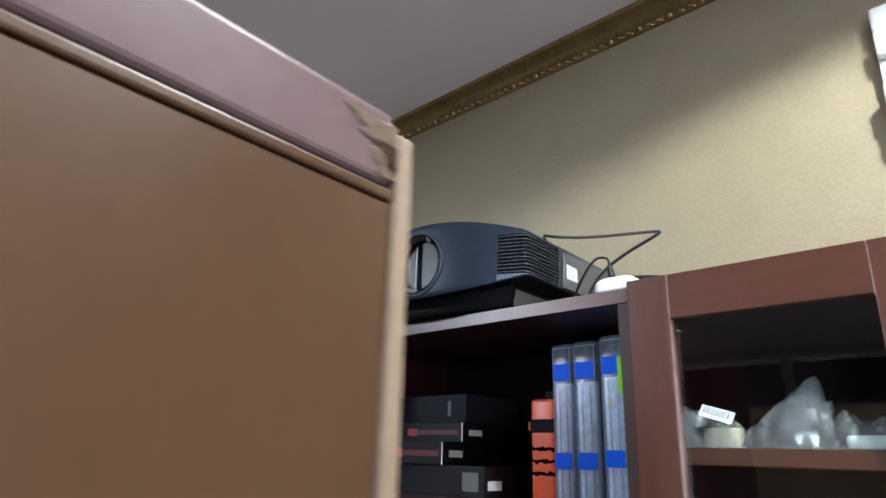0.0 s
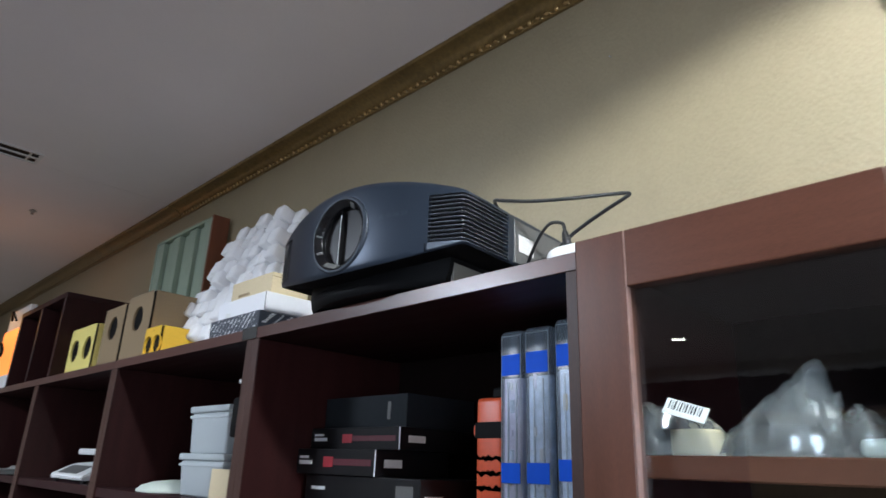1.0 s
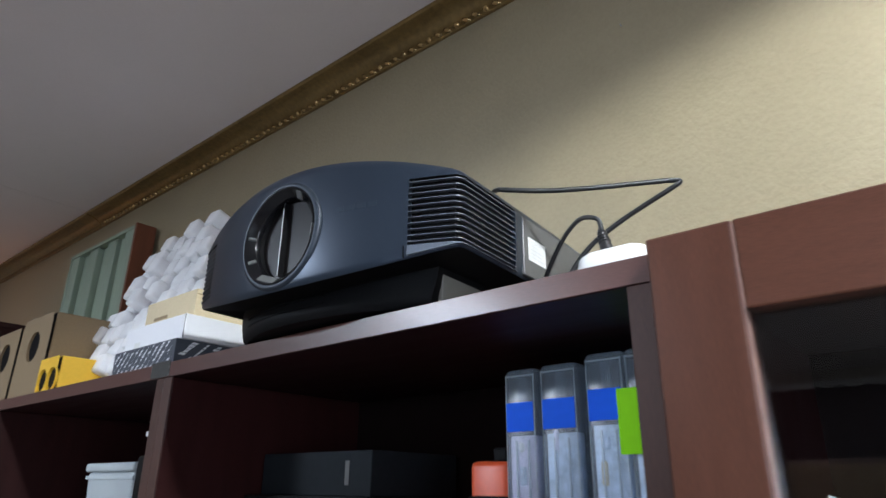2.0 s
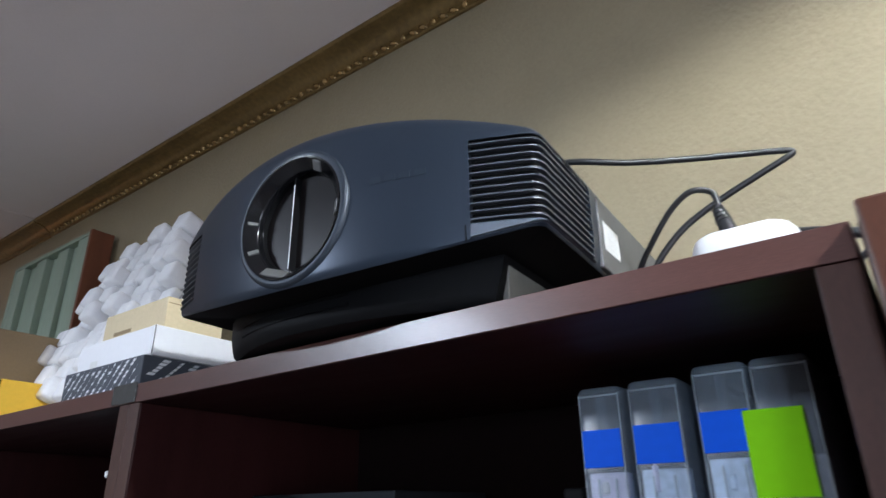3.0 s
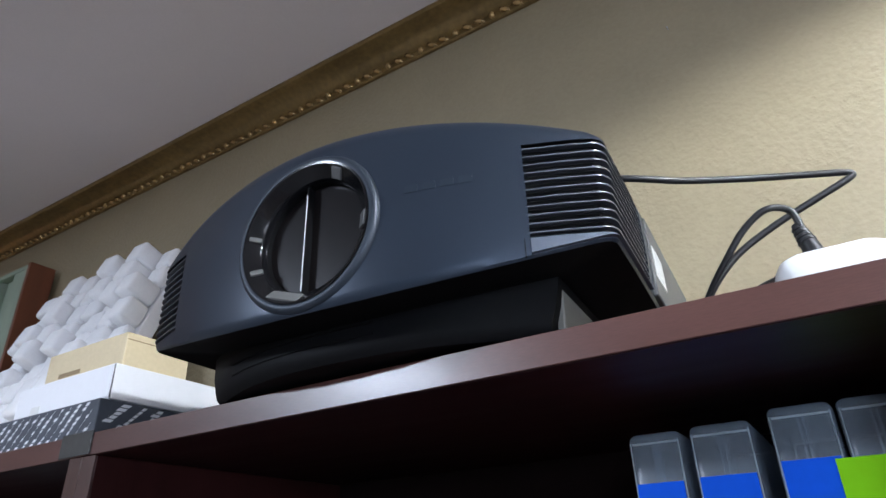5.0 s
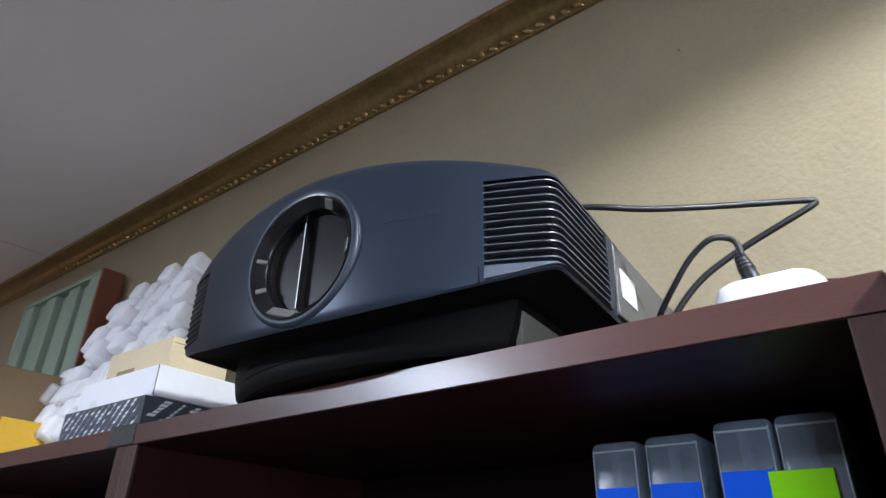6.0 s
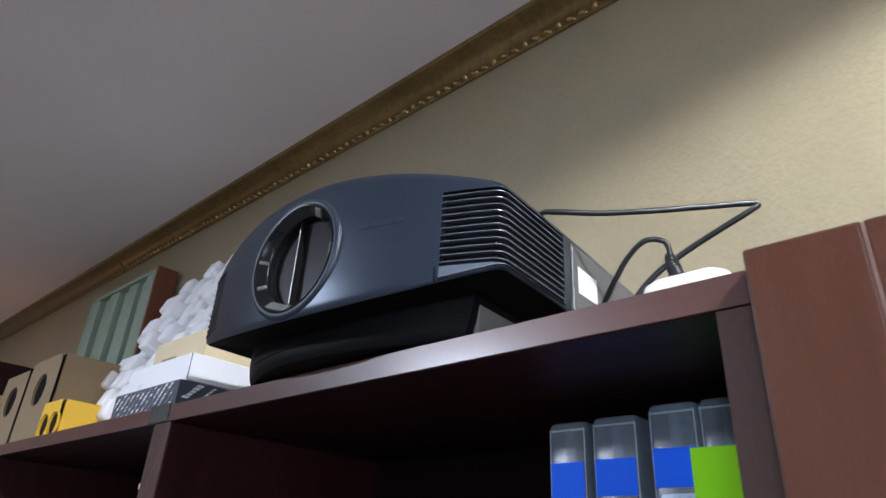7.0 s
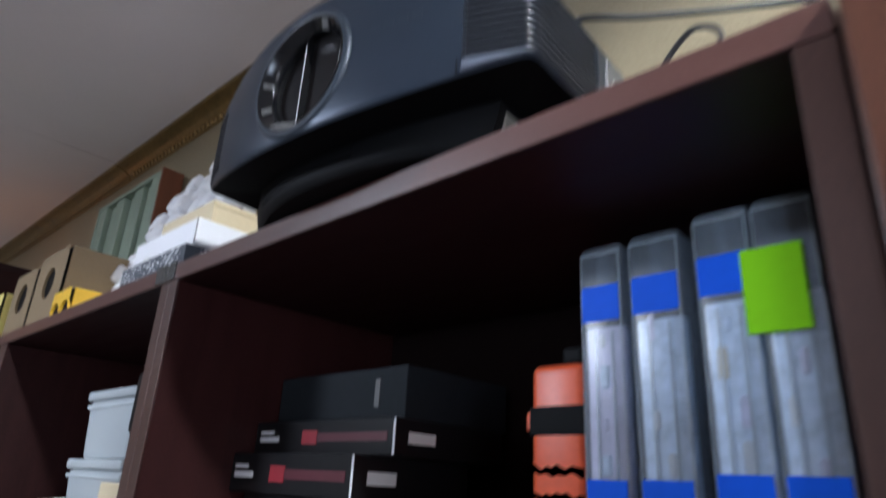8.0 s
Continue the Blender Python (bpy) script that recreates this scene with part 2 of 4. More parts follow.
def lathe_bm(profile, n=64, m=None, bm=None):
    """A surface turned round z from (radius, z) pairs."""
    bm = bm or bmesh.new()
    rings = []
    for r, z in profile:
        ring = []
        for i in range(n):
            p = Vector((r * math.cos(2 * math.pi * i / n), r * math.sin(2 * math.pi * i / n), z))
            ring.append(bm.verts.new(m @ p if m else p))
        rings.append(ring)
    for a, b in zip(rings, rings[1:]):
        for i in range(n):
            bm.faces.new((a[i], a[(i + 1) % n], b[(i + 1) % n], b[i]))
    return bm


def tube_bm(points, r, n=8, bm=None):
    """A round cord along smooth points."""
    bm = bm or bmesh.new()
    pts = [Vector(p) for p in points]
    fine = []
    for i in range(len(pts) - 1):
        p0, p1, p2, p3 = pts[max(i - 1, 0)], pts[i], pts[i + 1], pts[min(i + 2, len(pts) - 1)]
        for k in range(8):
            t = k / 8
            fine.append(0.5 * ((2 * p1) + (p2 - p0) * t + (2 * p0 - 5 * p1 + 4 * p2 - p3) * t * t + (3 * p1 - p0 - 3 * p2 + p3) * t ** 3))
    fine.append(pts[-1])
    up, rings = Vector((0.2, 0.3, 1)), []
    for i, p in enumerate(fine):
        d = (fine[min(i + 1, len(fine) - 1)] - fine[max(i - 1, 0)]).normalized()
        a = d.cross(up).normalized()
        b = a.cross(d).normalized()
        rings.append([bm.verts.new(p + r * (math.cos(2 * math.pi * k / n) * a + math.sin(2 * math.pi * k / n) * b)) for k in range(n)])
    for a, b in zip(rings, rings[1:]):
        for k in range(n):
            bm.faces.new((a[k], a[(k + 1) % n], b[(k + 1) % n], b[k]))
    bm.faces.new(rings[0][::-1])
    bm.faces.new(rings[-1])
    return bm


def mesh_of(name, bm, material, smooth=None):
    bmesh.ops.recalc_face_normals(bm, faces=bm.faces)
    me = bpy.data.meshes.new(name)
    bm.to_mesh(me)
    bm.free()
    me.materials.append(material)
    if smooth:
        me.shade_smooth()
        me.set_sharp_from_angle(angle=radians(smooth))
    return me


def part(name, bm, material, parent, label="", smooth=None):
    ob = new(name, mesh_of(name, bm, material, smooth))
    ob.parent = parent
    if label:
        ob["label"] = label
    return ob


def thing(name, label, category, m=None, group=""):
    ob = new(name)
    ob.empty_display_size = 0.05
    if m:
        ob.matrix_world = m
    return tagged(ob, label, category, group)


def solid(name, bm, material, label, category, m=None, smooth=None, group="", kind=""):
    ob = new(name, mesh_of(name, bm, material, smooth))
    if m:
        ob.matrix_world = m
    return tagged(ob, label, category, group, kind)


def structure(name, bm, material, label, smooth=None, category=""):
    return tagged(new(name, mesh_of(name, bm, material, smooth)), label, category or name.split("_")[0], "", "structure")


# ---- room ----
structure("floor", box_bm(WEST, EAST, SOUTH, WALL, -0.1, 0), FLOOR, "brown wooden floor of the room")
structure("ceiling", box_bm(-2.588, EAST + 0.1, SOUTH - 0.1, WALL + 0.1, CEIL, CEIL + 0.1), CEILING, "grey-white painted flat ceiling")
structure("ceiling_far", box_bm(WEST - 0.1, -2.591, SOUTH - 0.1, WALL + 0.1, CEIL, CEIL + 0.1), CEILING, "grey-white painted flat ceiling beyond a seam", category="ceiling")
structure("wall_north", box_bm(WEST - 0.1, EAST + 0.1, WALL, WALL + 0.1, 0, CEIL + 0.1), WALLPAPER, "yellow-beige textured wallpaper on the wall behind the cabinets")
structure("wall_west", box_bm(WEST - 0.1, WEST, SOUTH - 0.1, WALL, 0, CEIL), PLAIN, "plain end wall of the room")
bm = bmesh.new()
for a in ((WEST, WIN_S[0], 0, CEIL), (WIN_S[1], EAST + 0.1, 0, CEIL), (WIN_S[0], WIN_S[1], 0, WIN_S[2]), (WIN_S[0], WIN_S[1], WIN_S[3], CEIL)):
    box_bm(a[0], a[1], SOUTH - 0.1, SOUTH, a[2], a[3], bm=bm)
structure("wall_south", bm, PLAIN, "plain wall with a window and dark curtains")
win = tagged(new("window_2"), "white framed window in the plain wall", "window", "", "structure")
bm = bmesh.new()
for a in ((WIN_S[0], WIN_S[0] + 0.05, WIN_S[2], WIN_S[3]), (WIN_S[1] - 0.05, WIN_S[1], WIN_S[2], WIN_S[3]), (WIN_S[0] + 0.05, WIN_S[1] - 0.05, WIN_S[2], WIN_S[2] + 0.05),
          (WIN_S[0] + 0.05, WIN_S[1] - 0.05, WIN_S[3] - 0.05, WIN_S[3])):
    box_bm(a[0], a[1], SOUTH - 0.07, SOUTH - 0.02, a[2], a[3], bm=bm)
part("window_frame", bm, WHITEP, win)
part("pane", box_bm(WIN_S[0] + 0.05, WIN_S[1] - 0.05, SOUTH - 0.046, SOUTH - 0.04, WIN_S[2] + 0.05, WIN_S[3] - 0.05), PANE, win).visible_shadow = False
bm = bmesh.new()
for a in ((WIN[1], WALL, 0, CEIL), (SOUTH, WIN[0], 0, CEIL), (WIN[0], WIN[1], 0, WIN[2]), (WIN[0], WIN[1], WIN[3], CEIL)):
    box_bm(EAST, EAST + 0.1, *a, bm=bm)
structure("wall_east", bm, PLAIN, "plain wall with a window opening")
win = tagged(new("window_1"), "white framed window in the plain wall", "window", "", "structure")
bm = bmesh.new()
for a in ((WIN[0], WIN[0] + 0.05, WIN[2], WIN[3]), (WIN[1] - 0.05, WIN[1], WIN[2], WIN[3]), (WIN[0] + 0.05, WIN[1] - 0.05, WIN[2], WIN[2] + 0.05),
          (WIN[0] + 0.05, WIN[1] - 0.05, WIN[3] - 0.05, WIN[3])):
    box_bm(EAST + 0.02, EAST + 0.07, *a, bm=bm)
part("window_frame", bm, WHITEP, win)
pane = part("pane", box_bm(EAST + 0.04, EAST + 0.046, WIN[0] + 0.05, WIN[1] - 0.05, WIN[2] + 0.05, WIN[3] - 0.05), PANE, win)
pane.visible_shadow = False

# crown moulding: swept profile, with a carved bead row along its foot
def crown(name, x0, x1, drop=0.0):
    prof = [(0.0, -0.042), (-0.005, -0.043), (-0.008, -0.041), (-0.008, -0.029), (-0.012, -0.027), (-0.017, -0.025), (-0.021, -0.020),
            (-0.029, -0.015), (-0.041, -0.011), (-0.046, -0.010), (-0.052, -0.010), (-0.060, -0.008), (-0.063, -0.004), (-0.063, 0.0), (0.0, 0.0)]
    bm = bmesh.new()
    a = [bm.verts.new((x0, WALL + y, CEIL + z - drop)) for y, z in prof]
    b = [bm.verts.new((x1, WALL + y, CEIL + z - drop)) for y, z in prof]
    n = len(prof)
    for i in range(n):
        bm.faces.new((a[i], a[(i + 1) % n], b[(i + 1) % n], b[i]))
    bm.faces.new(a)
    bm.faces.new(b[::-1])
    return structure(name, bm, GOLD, "dark gold crown moulding along the ceiling", 35, "moulding")


mould = crown("trim_crown", -2.588, EAST)
crown("trim_crown_far", WEST, -2.592, 0.002)
# carved twist beads in the groove of the moulding
link = mesh_of("bead", lathe_bm([(0.0003, -0.0115), (0.0030, -0.0095), (0.0042, -0.004), (0.0042, 0.004), (0.0030, 0.0095), (0.0003, 0.0115)], 8,
                               m=pose(0, 0, 0, 0, 90, 0)), BEAD, 60)
pearl = mesh_of("pearl", lathe_bm([(0.0003, -0.0064), (0.0038, -0.0054), (0.0061, -0.0024), (0.0061, 0.0024), (0.0038, 0.0054), (0.0003, 0.0064)], 10), BEAD, 60)
for i in range(58):
    for dx, shape, tilt in ((0.0, pearl, 0), (0.0245, link, 26), (0.0490, link, 26)):
        o = new("bead", shape)
        o.parent = mould
        o.matrix_world = pose(-2.548 + i * 0.0740 + dx, WALL - 0.0090, CEIL - 0.0335, 0, tilt, tilt * 0.6)


# ---- open cabinets ----
def open_cabinet(x0, x1, label, depth=0.365, z0=0.0):
    """A tall open bookcase unit with boards of 22 mm."""
    t = 0.022
    cab = thing("open_cabinet", label, "bookcase", group="open cabinets along the wall")
    part("side_panel", box_bm(x0, x0 + t, FRONT, FRONT + depth, 0, UNDER, 0.0015, 1), MAHOGANY, cab)
    part("side_panel", box_bm(x1 - t, x1, FRONT, FRONT + depth, 0, UNDER, 0.0015, 1), MAHOGANY, cab)
    part("top_board", box_bm(x0, x1, FRONT - 0.001, FRONT + depth, UNDER, TOP, 0.0015, 1), MAHOGANY_H, cab)
    for z in (SHELF, SHELF - 0.34, SHELF - 0.68, SHELF - 1.02, SHELF - 1.36):
        part("shelf", box_bm(x0 + t, x1 - t, FRONT + 0.004, FRONT + depth - 0.008, z - t, z, 0.0015, 1), MAHOGANY_H, cab)
    part("back_panel", box_bm(x0 + t, x1 - t, FRONT + depth - 0.008, FRONT + depth, 0.02, UNDER), SHADED_BACK, cab, "dark back board, made darker for shade inside the cabinet")
    # glued edge bands, a paler tone standing in for light on the front edges
    part("edge_band", box_bm(x0 + 0.0003, x1 - 0.0003, FRONT - 0.0022, FRONT - 0.0010, UNDER + 0.0003, TOP - 0.0003, 0.0005, 2), EDGEBAND_LIT, cab, "red-brown edge band, paler for light on it")
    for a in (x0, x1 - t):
        part("edge_band", box_bm(a + 0.0003, a + t - 0.0003, FRONT - 0.0012, FRONT, 0.002, UNDER - 0.0003, 0.0005, 2), EDGEBAND_V_LIT, cab, "red-brown edge band, paler for light on it")
    return cab


DIV = [-0.427, -1.154, -1.868, -2.590, -3.300, -4.010]
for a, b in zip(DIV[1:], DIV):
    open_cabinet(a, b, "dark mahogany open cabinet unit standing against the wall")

# ---- glass-door cabinet ----
GX0, GX1 = -0.424, 0.420
cab = thing("glass_cabinet", "mahogany cabinet with framed glass doors", "cabinet")
part("side_panel", box_bm(GX0, GX0 + 0.022, FRONT, WALL - 0.01, 0, UNDER, 0.0015, 1), MAHOGANY, cab)
part("side_panel", box_bm(GX1 - 0.022, GX1, FRONT, WALL - 0.01, 0, UNDER, 0.0015, 1), MAHOGANY, cab)
part("top_board", box_bm(GX0, GX1, FRONT, WALL - 0.01, UNDER, TOP, 0.0015, 1), MAHOGANY_H, cab)
part("back_panel", box_bm(GX0 + 0.022, GX1 - 0.022, WALL - 0.018, WALL - 0.010, 0.02, UNDER), SHADED_BACK, cab, "dark back board, made darker for shade inside the cabinet")
for z in (1.577, 1.25, 0.92, 0.5, 0.1):
    part("shelf", box_bm(GX0 + 0.022, GX1 - 0.022, FRONT + 0.004, WALL - 0.018, z - 0.022, z, 0.0015, 1), DOORWOOD_H, cab)


def glass_door(x0, x1):
    z0, z1, w = 0.75, 1.804, 0.060
    y0, y1 = FRONT - 0.021, FRONT - 0.001
    door = part("door", box_bm(x0, x0 + w, y0, y1, z0, z1, 0.002, 2), DOORWOOD, cab)
    part("stile", box_bm(x1 - w, x1, y0, y1, z0, z1, 0.002, 2), DOORWOOD, door)
    part("rail", box_bm(x0 + w + 0.0008, x1 - w - 0.0008, y0 + 0.0006, y1, z1 - 0.062, z1, 0.0015, 2), DOORWOOD_H, door)
    part("rail", box_bm(x0 + w + 0.0008, x1 - w - 0.0008, y0 + 0.0006, y1, z0, z0 + 0.062, 0.0015, 2), DOORWOOD_H, door)
    p = part("pane", box_bm(x0 + w - 0.006, x1 - w + 0.006, y0 + 0.010, y0 + 0.014, z0 + 0.056, z1 - 0.056), PANE, door)
    p.visible_shadow = False
    for xe in (x0 + w - 0.0004, x1 - w - 0.0004):
        part("joint_line", box_bm(xe, xe + 0.0016, y0 - 0.0003, y0 + 0.001, z1 - 0.064, z1 - 0.002), EDGE, door)
    part("edge_band", box_bm(x0 + w - 0.0004, x0 + w + 0.0007, y0 + 0.0004, y0 + 0.009, z0 + 0.062, z1 - 0.062), EDGE, door)


glass_door(-0.423, -0.067)
glass_door(-0.063, 0.419)

# ---- tall cabinet beside the way, seen from its back ----
tall = thing("tall_cabinet", "tall cabinet with brown hardboard back and dark worn top board", "cabinet", pose(-0.162, 0.145, 0, 0, 0, 4.5))
TZ = 1.681
part("back_panel", box_bm(-0.006, -0.001, -1.0, -0.004, 0.0, TZ - 0.035, 0.001, 1), BROWNPANEL, tall)
part("groove_strip", box_bm(-0.004, -0.0002, -1.0, -0.004, TZ - 0.0345, TZ - 0.0300, 0.0012, 2), BROWNPANEL, tall)
part("top_board", box_bm(-0.36, 0.0005, -1.0, -0.006, TZ - 0.0295, TZ, 0.003, 3), DARKTRIM, tall, "dark brown top board with a worn corner")
part("worn_corner", box_bm(-0.02, 0.0009, -0.0125, -0.0042, TZ - 0.027, TZ - 0.004, 0.0022, 3), RAWEDGE, tall, "pale worn corner of the top board")
for deep, material, far, low_z, word in ((0.0011, RAWEDGE, 0.034, 0.004, "ragged pale chip in the veneer"), (0.0015, BROWNPANEL, 0.016, 0.016, "dark chip under the worn veneer")):
    bm = bmesh.new()
    outer, inner = [], []
    for k in range(19):
        zz = TZ - 0.0285 + low_z * 0.3 + (0.0255 - low_z) * k / 18
        reach = far * (0.35 + 0.65 * (k / 18) ** 2) * (0.72 + 0.55 * noise.noise((k * 0.47, far * 90, 1.0)))
        outer.append(bm.verts.new((deep, -0.0045, zz)))
        inner.append(bm.verts.new((deep, -0.0045 - max(reach, 0.002), zz)))
    for k in range(18):
        bm.faces.new((outer[k], outer[k + 1], inner[k + 1], inner[k]))
    bmesh.ops.solidify(bm, geom=bm.faces[:], thickness=0.0008)
    part("worn_patch", bm, material, tall, word)
part("side_panel", box_bm(-0.36, 0.001, -0.004, 0.0045, 0.0, TZ - 0.007, 0.0015, 2), RAWEDGE, tall, "side board with a pale raw edge")
part("side_panel", box_bm(-0.36, 0.001, -1.016, -1.001, 0.0, TZ - 0.007, 0.0015, 2), RAWEDGE, tall)
part("body", box_bm(-0.36, -0.007, -1.0, -0.005, 0.0, TZ - 0.030), DARKTRIM, tall)


# ---- projector ----
def projector():
    W, D = 0.208, 0.385
    YF, BULGE = 0.770, 0.046         # front at the middle; how far the corners lie back
    CX, Z0 = -0.8075, 1.848
    ob = thing("projector", "dark graphite home projector standing on the cabinet top", "projector", pose(CX, YF, Z0, 0, 0, 4.0))

    def front(u):
        return BULGE * (abs(u) / W) ** 2.0

    def top(u):
        return 0.083 + 0.035 * (1 - (abs(u) / W) ** 2)

    def low(u):
        return -0.0215 * (1 - (abs(u) / W) ** 2)

    R = 0.014
    outline = []
    n = 44
    XF, A0 = W - 0.625 * R, -68
    for i in range(n + 1):
        u = -XF + 2 * XF * i / n
        outline.append((u, front(u)))
    yr = front(XF)
    ax, ay = XF - R * math.cos(radians(A0)), yr - R * math.sin(radians(A0))
    for k in range(1, 8):
        a = radians(A0 - A0 * k / 7)
        outline.append((ax + R * math.cos(a), ay + R * math.sin(a)))
    for k in range(1, 25):
        outline.append((W - 0.010 * (k / 24) ** 2, ay + (D - ay) * k / 24))
    left = [(-x, y) for x, y in outline[n // 2 + 1:]]
    loop = [p for p in outline[n // 2:]] + left[::-1]
    cy = D * 0.5

    def hull(loop, rings):
        bm = bmesh.new()
        made = []
        for s, dz, t in rings:
            ring = []
            for x, y in loop:
                k = 1 - s / 0.2
                z = t * top(x) + (1 - t) * low(x) + dz
                ring.append(bm.verts.new((x * k, cy + (y - cy) * k, z)))
            made.append(ring)
        m = len(loop)
        for a, b in zip(made, made[1:]):
            for i in range(m):
                bm.faces.new((a[i], a[(i + 1) % m], b[(i + 1) % m], b[i]))
        for ring, flip in ((made[0], True), (made[-1], False)):
            c = bm.verts.new((0, cy, sum(v.co.z for v in ring) / m))
            for i in range(m):
                bm.faces.new((ring[i], ring[(i + 1) % m], c))
        return bm

    rings = [(0.012, 0.0, 0), (0.0036, 0.0, 0), (0.0022, 0.0018, 0), (0.0014, 0.008, 0), (0.0005, 0.018, 0), (0.0, 0.030, 0), (0.0, 0.006, 0.5), (0.0, -0.012, 1), (0.0012, -0.006, 1), (0.004, -0.002, 1), (0.009, 0, 1), (0.03, 0.001, 1), (0.1, 0.004, 1)]
    body = part("body", hull(loop, rings), GRAPHITE, ob, "satin graphite shell", smooth=32)

    # the grille stretches of the outline
    ventpath = [(0.1575, front(0.1575))] + [(x, y) for x, y in outline if x > 0.159 and y < yr + 0.116]
    leftpath = [(-x, y) for x, y in ventpath]

    def offset(path, d):
        out = []
        for i, (x, y) in enumerate(path):
            x0, y0 = path[max(i - 1, 0)]
            x1, y1 = path[min(i + 1, len(path) - 1)]
            l = math.hypot(x1 - x0, y1 - y0)
            out.append((x + d * (y1 - y0) / l, y - d * (x1 - x0) / l))
        return out

    def band(path, outer, inner, z0, z1, bm=None):
        bm = bm or bmesh.new()
        o, q = offset(path, outer), offset(path, inner)
        cols = [[bm.verts.new((*p, z)) for p, z in ((a, z0), (a, z1), (b, z1), (b, z0))] for a, b in zip(o, q)]
        for a, b in zip(cols, cols[1:]):
            for k in range(4):
                bm.faces.new((a[k], a[(k + 1) % 4], b[(k + 1) % 4], b[k]))
        bm.faces.new(cols[0])
        bm.faces.new(cols[-1][::-1])
        return bm

    VZ0, VZ1 = 0.0045, 0.0745
    cutters = []
    for path in (ventpath, leftpath):
        s = 1 if path is ventpath else -1
        cutters.append(band(path, 0.02 * s, -0.013 * s, VZ0, VZ1))
    # round mouth for the lens, a little tilted with the shell
    LX, LZ, LR = -0.0035, 0.0425, 0.0595
    axis = pose(LX, 0, LZ, 90, 0, 0)
    cutters.append(cyl_bm(LR - 0.004, LR - 0.004, -0.045, 0.05, 64, m=axis))
    tools = []
    for bm in cutters:
        c = new("cutter", mesh_of("cutter", bm, BLACKP))
        c.parent = ob
        tools.append(c)
        mod = body.modifiers.new("cut", "BOOLEAN")
        mod.object, mod.operation, mod.solver = c, "DIFFERENCE", "MANIFOLD"
    bpy.context.view_layer.update()
    cut = bpy.data.meshes.new_from_object(body.evaluated_get(bpy.context.evaluated_depsgraph_get()))
    body.modifiers.clear()
    body.data = cut
    for c in tools:
        bpy.data.objects.remove(c)
    cut.materials.clear()
    cut.materials.append(GRAPHITE)
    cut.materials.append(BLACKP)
    # Faces that look down turn black: shade under the shell, put into the colour.
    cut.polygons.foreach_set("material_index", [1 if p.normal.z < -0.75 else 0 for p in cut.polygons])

    for path in (ventpath, leftpath):
        s = 1 if path is ventpath else -1
        grille = part("grille", band(path, -0.010 * s, -0.0125 * s, VZ0 + 0.0004, VZ1 - 0.0004), BLACKP, ob, "black vent grille")
        count = 11
        for k in range(count):
            z = VZ0 + (VZ1 - VZ0) * (k + 0.5) / count
            part("slat", band(path, -0.0006 * s, -0.0046 * s, z - 0.0006, z + 0.0006), SLAT, grille)
    # lip below the right grille, a little proud of the shell and leaning back
    bm, rows = bmesh.new(), []
    for (x, y), (xi, yi) in zip(offset(ventpath, 0.0009), offset(ventpath, -0.004)):
        z0 = low(min(x, W)) + 0.0024
        rows.append([bm.verts.new(p) for p in ((x, y, z0), (x + (xi - x) * 0.30, y + (yi - y) * 0.30, VZ0 - 0.0006), (xi, yi, VZ0 - 0.0006), (xi, yi, z0))])
    for a, b in zip(rows, rows[1:]):
        for k in range(4):
            bm.faces.new((a[k], a[(k + 1) % 4], b[(k + 1) % 4], b[k]))
    bm.faces.new(rows[0])
    bm.faces.new(rows[-1][::-1])
    part("grille_lip", bm, LIT_LIP, ob, "satin lip below the grille, paler for the light it catches", smooth=30)
    # lens mouth
    part("bezel", lathe_bm([(LR - 0.004, -0.012), (LR - 0.003, 0.0004), (LR - 0.0012, 0.0012), (LR + 0.0010, 0.0006), (LR + 0.0028, -0.0010), (LR + 0.0038, -0.0032), (LR + 0.0040, -0.0075)], 72, m=axis), BEZEL, ob, "flared round lens bezel", smooth=60)
    ring = part("lens_ring", lathe_bm([(LR - 0.0030, 0.0012), (LR - 0.0045, 0.0008), (LR - 0.0062, -0.0010), (LR - 0.0125, -0.0062), (LR - 0.0136, -0.0080), (LR - 0.0142, -0.0125)], 72, m=axis), GLOSSB, ob, "glossy black ring round the lens", smooth=28)
    part("barrel", lathe_bm([(LR - 0.0142, -0.0126), (LR - 0.0144, -0.014), (LR - 0.0144, -0.040), (LR - 0.0120, -0.040), (LR - 0.0120, -0.0126)], 72, m=axis), BLACKP, ob, "matt black wall inside the lens mouth", smooth=50)
    # two shutter halves that meet under a narrow lip with a pale front edge
    SX, SZ = -0.0062, -0.0165
    for a0, a1 in ((-98, 98), (82, 278)):
        bm = bmesh.new()
        rim = [(0.0448 * math.cos(radians(a0 + (a1 - a0) * k / 24)), 0.0448 * math.sin(radians(a0 + (a1 - a0) * k / 24))) for k in range(25)]
        f = [bm.verts.new((x, y, SZ)) for x, y in rim]
        g = [bm.verts.new((x, y, SZ - 0.003)) for x, y in rim]
        bm.faces.new(f)
        bm.faces.new(g)
        for k in range(len(rim)):
            bm.faces.new((f[k], f[(k + 1) % len(rim)], g[(k + 1) % len(rim)], g[k]))
        bm.transform(axis)
        part("shutter", bm, LENS, ob, "dark satin lens shutter half")
        SZ -= 0.0004
    bm = box_bm(SX - 0.0006, SX + 0.0006, -0.0435, 0.0435, -0.0170, -0.0090)
    bm.transform(axis)
    lip = part("shutter_lip", bm, BLACKP, ob, "narrow black lip between the shutter halves")
    bm = box_bm(SX - 0.00035, SX + 0.00035, -0.043, 0.036, -0.0090, -0.0086)
    bm.transform(axis)
    part("lip_edge", bm, ZINC, lip, "thin pale front edge")
